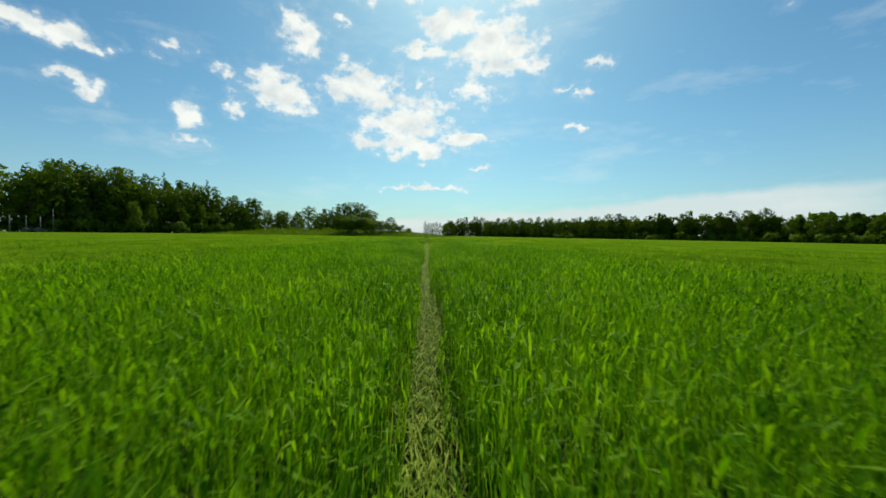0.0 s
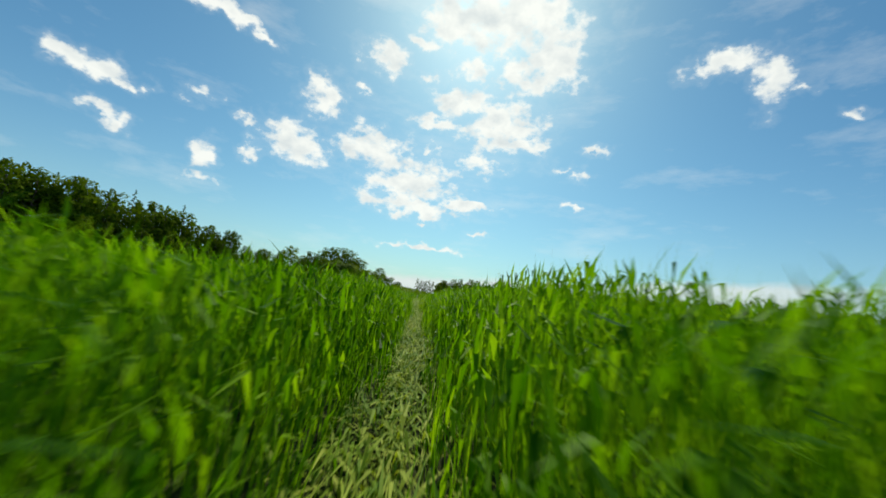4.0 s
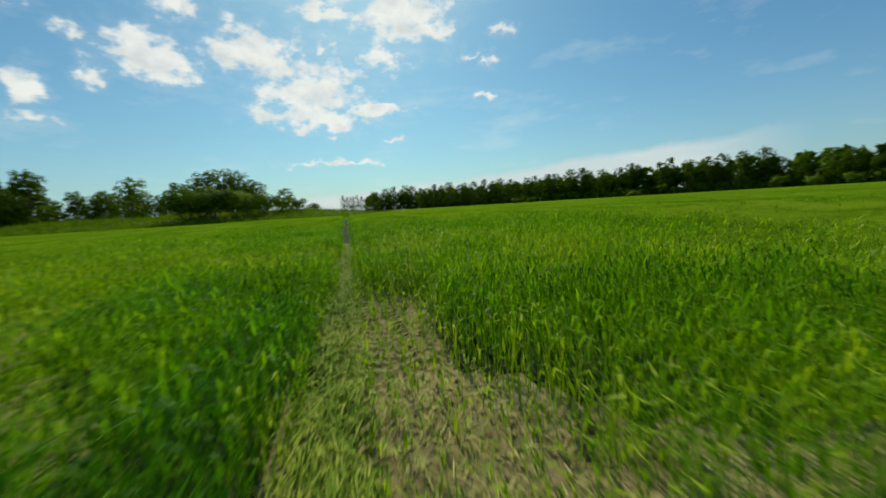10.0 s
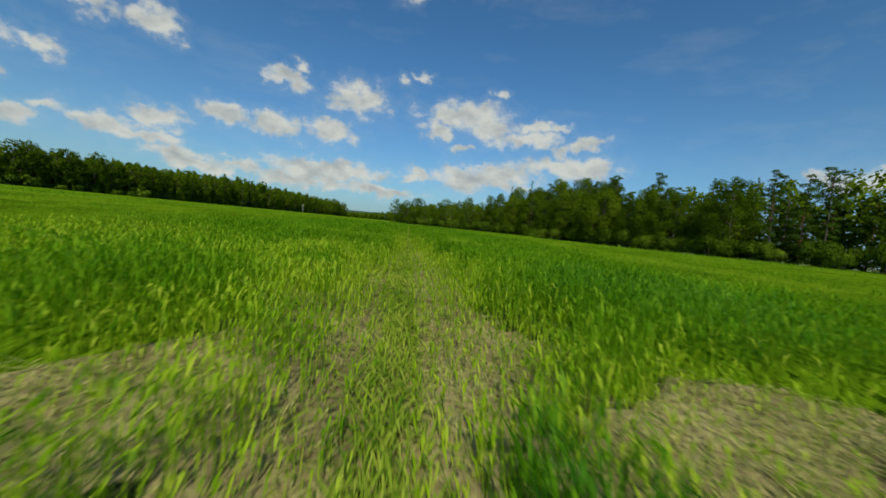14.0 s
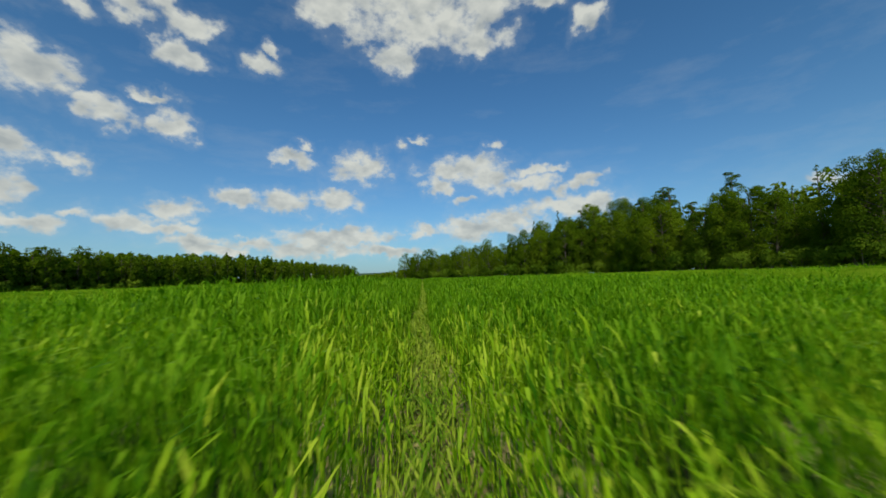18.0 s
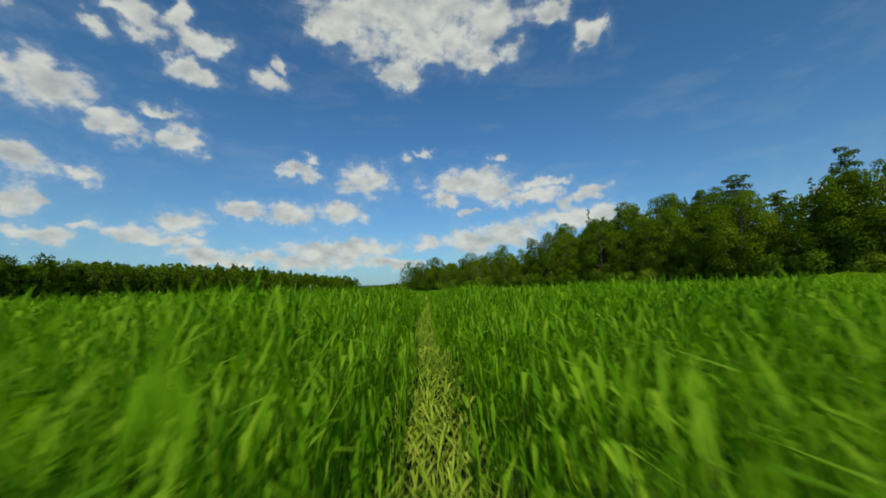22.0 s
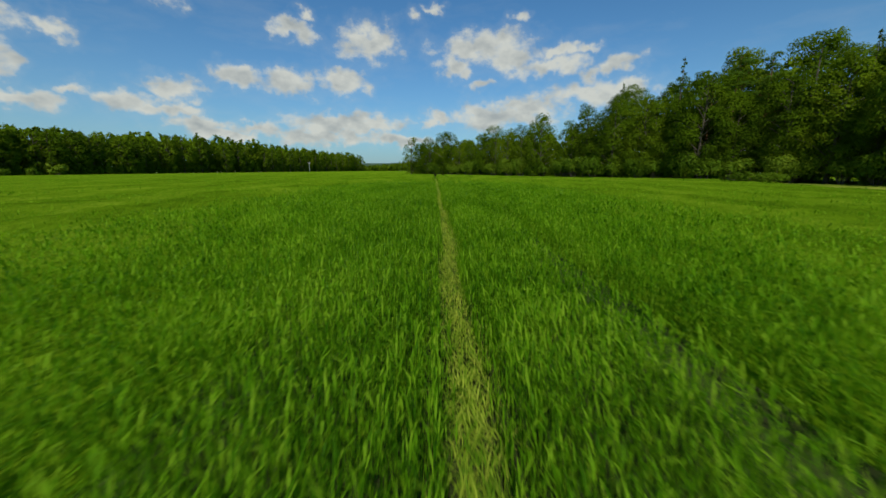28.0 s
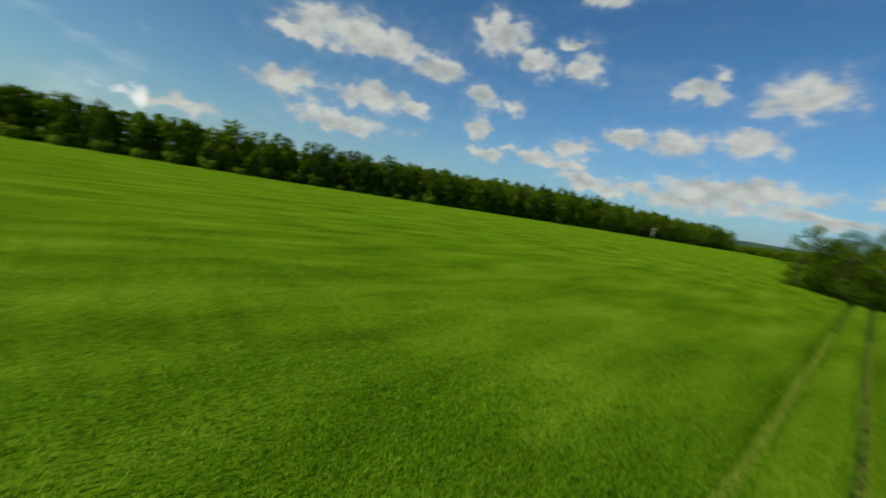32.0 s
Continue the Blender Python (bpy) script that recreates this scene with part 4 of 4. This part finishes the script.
# west wood, beside the southern half of the tracks
wood_edge([(8, -138), (-8, -120), (-20, -92), (-31, -74)], 3.8, [BROAD[0], BROAD[2], BROAD[3]], 0.86, BROAD_LABEL, "trees of the west wood", rows=1)
wood_edge([(-31, -74), (-46, -58), (-50, -42)], 4.2, BROAD_NEAR, 1.0, BROAD_LABEL, "trees of the west wood", rows=1)
wood_edge([(-50, -42), (-52, -30), (-56, -8)], 4.2, BROAD_NEAR, 0.94, BROAD_LABEL, "trees of the west wood", rows=1)
wood_edge([(-38, -76), (-52, -54), (-58, -28)], 2.9, PINE + [SPRUCE, SPRUCE], 1.1, "tall dark conifer with a dense crown rising over the wood edge", "trees of the west wood", rows=1)
wood_edge([(-59, -26), (-62, 0)], 2.9, PINE + [SPRUCE, SPRUCE], 0.92, "tall dark conifer with a dense crown rising over the wood edge", "trees of the west wood", rows=1)
wood_edge([(-56, -8), (-64, 10), (-78, 30)], 3.2, PINE + [SPRUCE] + BROAD[:2], 0.86, "tall tree of the mixed wood with a dense dark crown", "trees of the west wood", rows=1)
wood_edge([(2, -134), (-17, -94), (-28, -72), (-44, -56), (-49, -30), (-53, -8), (-60, 10), (-74, 28)], 3.2, BUSH, 1.3, BUSH_LABEL, "bushes along the wood", 0.9, name="bush", category="bush")
plant("bush", BUSH[1], "low overgrown heap of grass and weeds by the mown strip", "bush", "", -35, -50, 0.5, 40, 3.2)
plant("spruce", SPRUCE, "slender dark spruce rising over the wood edge", "tree", "trees of the west wood", -37, -86, 1.18, 20)
for x, y, s in ((-41, -90, 1.08), (-46, -82, 1.06), (-51, -74, 1.22), (-55, -66, 1.22), (-59, -58, 1.15)):
    plant("tree", OAK, "large old oak towering over the wood edge", "tree", "trees of the west wood", x, y, s, rnd.uniform(0, 360))

# north-west wood behind the road
wood_edge([(-74, 28), (-92, 48)], 4.6, PINE + BROAD_FAR, 0.95, PINE_LABEL, "trees of the north-west wood", rows=1)
wood_edge([(-112, 52), (-108, 92)], 4.6, BROAD_FAR, 1.55, BROAD_LABEL, "trees of the north-west wood", rows=1)
wood_edge([(-102, 98), (-94, 122), (-86, 140), (-82, 146)], 3.6, BROAD_FAR + [BROAD_FAR[2], SPRUCE], 1.4, BROAD_LABEL, "trees of the north-west wood", rows=2)
wood_edge([(-82, 147), (-72, 156)], 4.0, BROAD_FAR, 1.12, BROAD_LABEL, "trees of the north-west wood", rows=2)
wood_edge([(-96, 104), (-84, 128), (-76, 142), (-68, 152)], 6.5, [BROAD_FAR[1], BROAD_FAR[0]], 0.72, "young light-green tree in front of the dark wood", "trees of the north-west wood", jitter=2.0)
wood_edge([(-97, 100), (-80, 136), (-72, 148)], 3.6, BUSH_FAR, 1.3, BUSH_LABEL, "bushes along the wood", name="bush", category="bush")
wood_edge([(-84, 172), (-72, 176), (-61, 178)], 4.4, BROAD_FAR, 0.85, FAR_LABEL, "trees of the north wood", rows=2)

# trees and bushes north of the field
for x, y, h in ((-46, 143, 0.86), (-43, 146, 0.6), (-45, 165, 0.92), (-41, 166, 1.0), (-36, 162, 1.1), (-32, 160, 1.14), (-28, 161, 1.08), (-25, 164, 0.9), (-15, 148, 0.62), (-48, 168, 0.8)):
    plant("tree", BROAD_FAR[rnd.randrange(3)], "round-crowned tree standing alone at the field's end", "tree", "trees at the field's end", x, y, h, rnd.uniform(0, 360), 1.3)
for x, y, h in ((-29, 125, 1.35), (-26.5, 126, 1.75), (-24, 124, 1.7), (-21, 126, 1.35), (-18.5, 125, 1.0), (-16, 127, 1.1), (-13, 129, 0.9), (-10, 131, 0.75), (-27, 128, 1.0), (-7, 136, 0.6), (-33, 140, 0.9), (-38, 142, 0.8), (-52, 150, 0.9)):
    plant("bush", BUSH[rnd.randrange(3)], "dense willow bush on the grassy bank", "bush", "bushes at the field's end", x, y, h * 1.25, rnd.uniform(0, 360), 1.15)
for i in range(8):
    plant("tree", PINE[i % 2], "distant pine against the bright horizon", "tree", "far pines", -2 + i * 2.6 + rnd.uniform(-1, 1), 300 + rnd.uniform(-8, 8), 0.72 * rnd.uniform(0.75, 1.15), rnd.uniform(0, 360))
for i in range(10):
    plant("tree", BROAD_FAR[i % 3], FAR_LABEL, "tree", "trees of the far copse", 17 + i * 3.3 + rnd.uniform(-1, 1), 280 + rnd.uniform(-5, 5), 1.1 * rnd.uniform(0.8, 1.1), rnd.uniform(0, 360))
for x, y in ((70, 175), (66, 178), (95, 150)):
    plant("bush", BUSH_FAR[0], "low bush standing out in the field", "bush", "bushes in the field", x, y, 0.8, rnd.uniform(0, 360), 1.5)
wood_edge([(42, 248), (60, 226), (84, 200), (108, 170), (130, 128)], 5.0, BROAD_FAR, 0.96, FAR_LABEL, "trees of the east wood", vary=(0.92, 1.08), rows=1)
wood_edge([(130, 128), (140, 90), (144, 40)], 5.2, BROAD_FAR, 0.74, FAR_LABEL, "trees of the east wood", vary=(0.92, 1.08), rows=1, jitter=2.0)
wood_edge([(144, 40), (142, -10), (134, -60)], 5.2, BROAD_FAR, 1.0, FAR_LABEL, "trees of the east wood", vary=(0.92, 1.08), rows=1, jitter=2.0)
wood_edge([(134, -60), (130, -140)], 5.0, BROAD_FAR, 1.22, FAR_LABEL, "trees of the south-east wood", vary=(0.92, 1.08), rows=1, jitter=2.0)
wood_edge([(130, -140), (130, -200)], 5.0, BROAD_FAR, 1.2, FAR_LABEL, "trees of the south-east wood", vary=(0.92, 1.08), rows=1, jitter=2.0)
wood_edge([(130, -200), (126, -300), (114, -420), (100, -520)], 9.0, BROAD_FAR, 1.4, FAR_LABEL, "trees of the south-east wood", vary=(0.92, 1.08), rows=1, jitter=2.0)
for x, y, left in list(along([(126, 126), (136, 88), (140, 40), (137, -10), (129, -60), (125, -140)], 8)):
    plant("bush", BUSH_FAR[0], BUSH_LABEL, "bush", "bushes along the east wood", x + rnd.uniform(-2, 1), y, rnd.uniform(0.7, 1.4), rnd.uniform(0, 360))


def woodland(name, points, width, height, spacing, label, size=0.8, seed=1, leaves=165):
    """The depth of a wood, behind its edge: many crowns as one mass."""
    rng = np.random.default_rng(seed)
    vs, fs, ns, off = [], [], [], 0
    for row in range(int(width / spacing)):
        for x, y, left in along(points, spacing):
            back = row * spacing
            c = np.array([[x + left[0] * back + rng.uniform(-2, 2), y + left[1] * back + rng.uniform(-2, 2), 0]])
            h = (height(x, y) if callable(height) else height) * rng.uniform(0.88, 1.07)
            lobes = np.array([[rng.uniform(-1.6, 1.6), rng.uniform(-1.6, 1.6), h * k] for k in (0.12, 0.35, 0.55, 0.72, 0.86)]) + c
            rad = np.array([[2.8, 2.8, h * 0.14], [2.9, 2.9, h * 0.2], [2.7, 2.7, h * 0.18], [2.2, 2.2, h * 0.15], [1.4, 1.4, h * 0.13]])
            v, f, nn = leaf_cloud(lobes, rad, leaves, size * 1.12, rng)
            vs.append(v), fs.append(f + off), ns.append(nn)
            off += len(v)
    return tagged(new(name, mesh_of(name, np.concatenate(vs), np.concatenate(fs), LEAF, True, np.concatenate(ns))), label, "wood", kind="stuff")


woodland("woodland", [(4, -142), (-14, -124), (-28, -94), (-41, -74), (-56, -54), (-61, -20), (-66, 8), (-81, 32)], 17, lambda x, y: 11.5 + (3.5 if y > -50 else 6.0) * min(max((-30 - x) / 14, 0), 1), 5.0, "depth of the dark mixed wood west of the field", 0.36, leaves=560)
woodland("copse", [(-50, 172), (-28, 170)], 8, 11.5, 3.6, "dense small copse behind the field", 0.5, seed=8)
woodland("copse", [(50, 284), (14, 290)], 8, 11.5, 4.0, "small dark copse on the far horizon", 0.7, seed=9)
woodland("woodland", [(-118, 40), (-118, 96), (-106, 124), (-92, 150)], 16, 20, 6, "depth of the dark wood behind the road", seed=2)
woodland("woodland", [(46, 255), (88, 206), (134, 132), (147, 60), (146, -10), (138, -62)], 18, lambda x, y: 11.0 + 3.0 * min(max((60 - y) / 60, 0), 1), 6, "depth of the distant wood east of the field", 1.1, seed=3)
woodland("woodland", [(139, -62), (135, -140), (134, -200), (130, -300), (118, -420), (102, -524)], 28, lambda x, y: 13 + 10 * min(max((-90 - y) / 180, 0), 1) ** 0.8, 6.5,
         "wood rising far south-east of the field", 1.1, seed=4)
woodland("woodland", [(102, -530), (66, -600), (-10, -640), (-110, -610)], 22, lambda x, y: 13 + 5 * math.sin(x * 0.035 + 1), 7, "wood closing the valley in the far distance", 1.3, seed=5)


def undergrowth(points, height, size, label, seed, step=2.4, leaves=70):
    """Low scrub closing the foot of a wood."""
    rng = np.random.default_rng(seed)
    spots = [(x + rng.uniform(-1, 1), y + rng.uniform(-1, 1), height * rng.uniform(0.25, 0.5)) for x, y, left in along(points, step)]
    rad = np.array([[rng.uniform(1.3, 2.2), rng.uniform(1.3, 2.2), height * rng.uniform(0.35, 0.55)] for s in spots])
    v, f, nn = leaf_cloud(np.array(spots), rad, leaves * len(spots), size, rng, axis=False)
    tagged(new("undergrowth", mesh_of("undergrowth", v, f, LEAF, True, nn)), label, "scrub", kind="stuff")


undergrowth([(44, 246), (84, 198), (130, 124), (142, 60), (141, -10), (133, -62), (129, -140), (130, -200)], 4.5, 0.6, "dense scrub at the foot of the distant wood", 61, 1.5)
undergrowth([(-2, -138), (-21, -98), (-33, -76), (-48, -58), (-54, -30), (-58, -8), (-66, 12), (-82, 34)], 6.5, 0.15, "dense shady scrub under the wood edge", 62, 1.6, 420)
undergrowth([(-110, 50), (-106, 92), (-100, 98), (-84, 140), (-66, 160), (-40, 168)], 5.0, 0.42, "dense shady scrub under the wood edge", 63, 2.4, 90)

# distant hills beyond the woods
hill_x, hill_y = np.arange(-700, 1000, 40.0), np.arange(-1900, -1500, 40.0)
tagged(new("distant_hill", mesh_of("distant_hill", *grid_sheet(hill_x, hill_y, lambda x, y: 34 * np.clip(1 - ((x - 250) / 620) ** 2, 0, 1) * np.clip(1 - ((y + 1700) / 200) ** 2, 0, 1) + 6 * smooth_noise(x, y, 60, 17) - 6),
                                   rough_surface("far_forest", [(0.3, (0.03, 0.06, 0.03)), (0.7, (0.06, 0.1, 0.05))], 0.02, 1.0), True)),
       "low wooded hill on the horizon", "hill", kind="structure")

# ---- road, car, posts --------------------------------------------------------------
road_v, road_f = grid_sheet(np.array([-104.0, -103.8, -98.2, -98.0]), np.arange(-20, 121, 10.0), lambda x, y: np.where((x < -103.9) | (x > -98.1), 0.1, 0.55) + 0 * y)
tagged(new("road", mesh_of("road", road_v, road_f, ASPHALT, False)), "narrow grey asphalt road between the field and the wood", "road", kind="structure")


def car(x, y, turn):
    base = new("car")
    bm = bmesh.new()
    outline = [(-2.1, 0.35), (-2.15, 0.75), (-2.0, 0.95), (-1.75, 1.38), (-0.6, 1.46), (0.35, 1.40), (1.05, 0.95), (1.95, 0.82), (2.12, 0.6), (2.1, 0.35)]
    rings = []
    for side, inset in ((-0.86, 0.0), (0.86, 0.0)):
        rings.append([bm.verts.new((px, side * (1 - 0.16 * max(0, (pz - 0.9)) / 0.5), pz)) for px, pz in outline])
    bm.faces.new(rings[0])
    bm.faces.new(rings[1][::-1])
    for i in range(len(outline)):
        j = (i + 1) % len(outline)
        bm.faces.new((rings[0][i], rings[1][i], rings[1][j], rings[0][j]))
    bmesh.ops.recalc_face_normals(bm, faces=bm.faces)
    bmesh.ops.bevel(bm, geom=list(bm.edges), offset=0.05, segments=2, affect="EDGES")
    part("body", from_bm("body", bm, WHITE_PAINT, True), base, "glossy white painted car body")
    for side in (-1, 1):
        bm = bmesh.new()
        q = [bm.verts.new((px, side * (0.86 * (1 - 0.16 * max(0, pz - 0.9) / 0.5) + 0.006), pz)) for px, pz in ((-1.7, 1.0), (0.85, 1.0), (0.3, 1.34), (-1.5, 1.34))]
        bm.faces.new(q)
        bmesh.ops.solidify(bm, geom=bm.faces[:], thickness=0.01)
        part("side_window", from_bm("side_window", bm, DARK_GLASS), base, "dark tinted window")
        for wx in (-1.3, 1.35):
            bm = bmesh.new()
            bmesh.ops.create_cone(bm, cap_ends=True, segments=20, radius1=0.32, radius2=0.32, depth=0.2, matrix=Matrix.Translation((wx, side * 0.78, 0.32)) @ Matrix.Rotation(math.pi / 2, 4, "X"))
            bmesh.ops.bevel(bm, geom=[e for e in bm.edges if len(e.link_faces) == 2 and any(len(f.verts) > 4 for f in e.link_faces)], offset=0.04, segments=2, affect="EDGES")
            wheel = part("wheel", from_bm("tyre", bm, BLACK_RUBBER), base, "black rubber tyre")
            bm = bmesh.new()
            bmesh.ops.create_cone(bm, cap_ends=True, segments=16, radius1=0.2, radius2=0.17, depth=0.03, matrix=Matrix.Translation((wx, side * 0.885, 0.32)) @ Matrix.Rotation(math.pi / 2, 4, "X"))
            part("rim", from_bm("rim", bm, GREY_STEEL), wheel, "grey metal rim")
    base.matrix_basis = pose(x, y, 0.56, 0, 0, turn)
    return tagged(base, "white car on the road in front of the wood", "car")


car(-100, 97.2, 35)


def post(x, y, height, label):
    base = new("road_post")
    bm = bmesh.new()
    bmesh.ops.create_cone(bm, cap_ends=True, segments=10, radius1=0.13, radius2=0.08, depth=height, matrix=Matrix.Translation((0, 0, height / 2)))
    part("pole", from_bm("pole", bm, GREY_STEEL, True), base)
    bm = bmesh.new()
    box(bm, (0, 0, height + 0.08), (0.26, 0.26, 0.2), 0, 0.03)
    part("cap", from_bm("cap", bm, GREY_STEEL), base)
    base.matrix_basis = pose(x, y, 0.1)
    return tagged(base, label, "post", "posts along the road")


for x, y, h in ((-95, 87.0, 4.4), (-95, 90.4, 4.4), (-95, 93.6, 4.4)):
    post(x, y, h, "slim grey metal post beside the road")
post(-95, 96.7, 6.4, "tall grey metal post beside the road")


def guard_rail(x, y0, y1):
    """A steel rail on short posts along the road's field side."""
    base = new("guard_rail")
    bm = bmesh.new()
    profile = ((0.0, 0.62), (0.05, 0.68), (0.0, 0.74), (0.0, 0.80), (0.05, 0.86), (0.0, 0.92), (-0.03, 0.92), (-0.03, 0.62))
    ends = [[bm.verts.new((px, y, pz)) for px, pz in profile] for y in (0, y1 - y0)]
    for i in range(len(profile)):
        j = (i + 1) % len(profile)
        bm.faces.new((ends[0][i], ends[0][j], ends[1][j], ends[1][i]))
    bmesh.ops.recalc_face_normals(bm, faces=bm.faces)
    part("rail", from_bm("rail", bm, GREY_STEEL), base, "pale galvanised steel rail")
    for i in range(int((y1 - y0) / 4) + 1):
        bm = bmesh.new()
        box(bm, (-0.1, i * 4, 0.42), (0.1, 0.14, 0.95), 0, 0.01)
        part("post", from_bm("post", bm, GREY_STEEL), base)
    base.matrix_basis = pose(x, y0, 0.5)
    return tagged(base, "low galvanised guard rail along the road's edge", "rail")


guard_rail(-97.6, 92, 122)


def power_pole(x, y):
    base = new("power_pole")
    bm = bmesh.new()
    bmesh.ops.create_cone(bm, cap_ends=True, segments=10, radius1=0.22, radius2=0.15, depth=9, matrix=Matrix.Translation((0, 0, 4.5)))
    part("pole", from_bm("pole", bm, CONCRETE, True), base)
    bm = bmesh.new()
    box(bm, (0, 0, 8.3), (3.0, 0.18, 0.22), 0, 0.03)
    part("crossarm", from_bm("crossarm", bm, CONCRETE), base)
    for dx in (-1.3, 0, 1.3):
        bm = bmesh.new()
        bmesh.ops.create_cone(bm, cap_ends=True, segments=8, radius1=0.08, radius2=0.05, depth=0.3, matrix=Matrix.Translation((dx, 0, 8.56)))
        part("insulator", from_bm("insulator", bm, WHITE_PAINT), base)
    base.matrix_basis = pose(x, y, 0, 0, 0, 15)
    return tagged(base, "pale concrete power pole before the distant wood", "pole")


power_pole(112, -345)
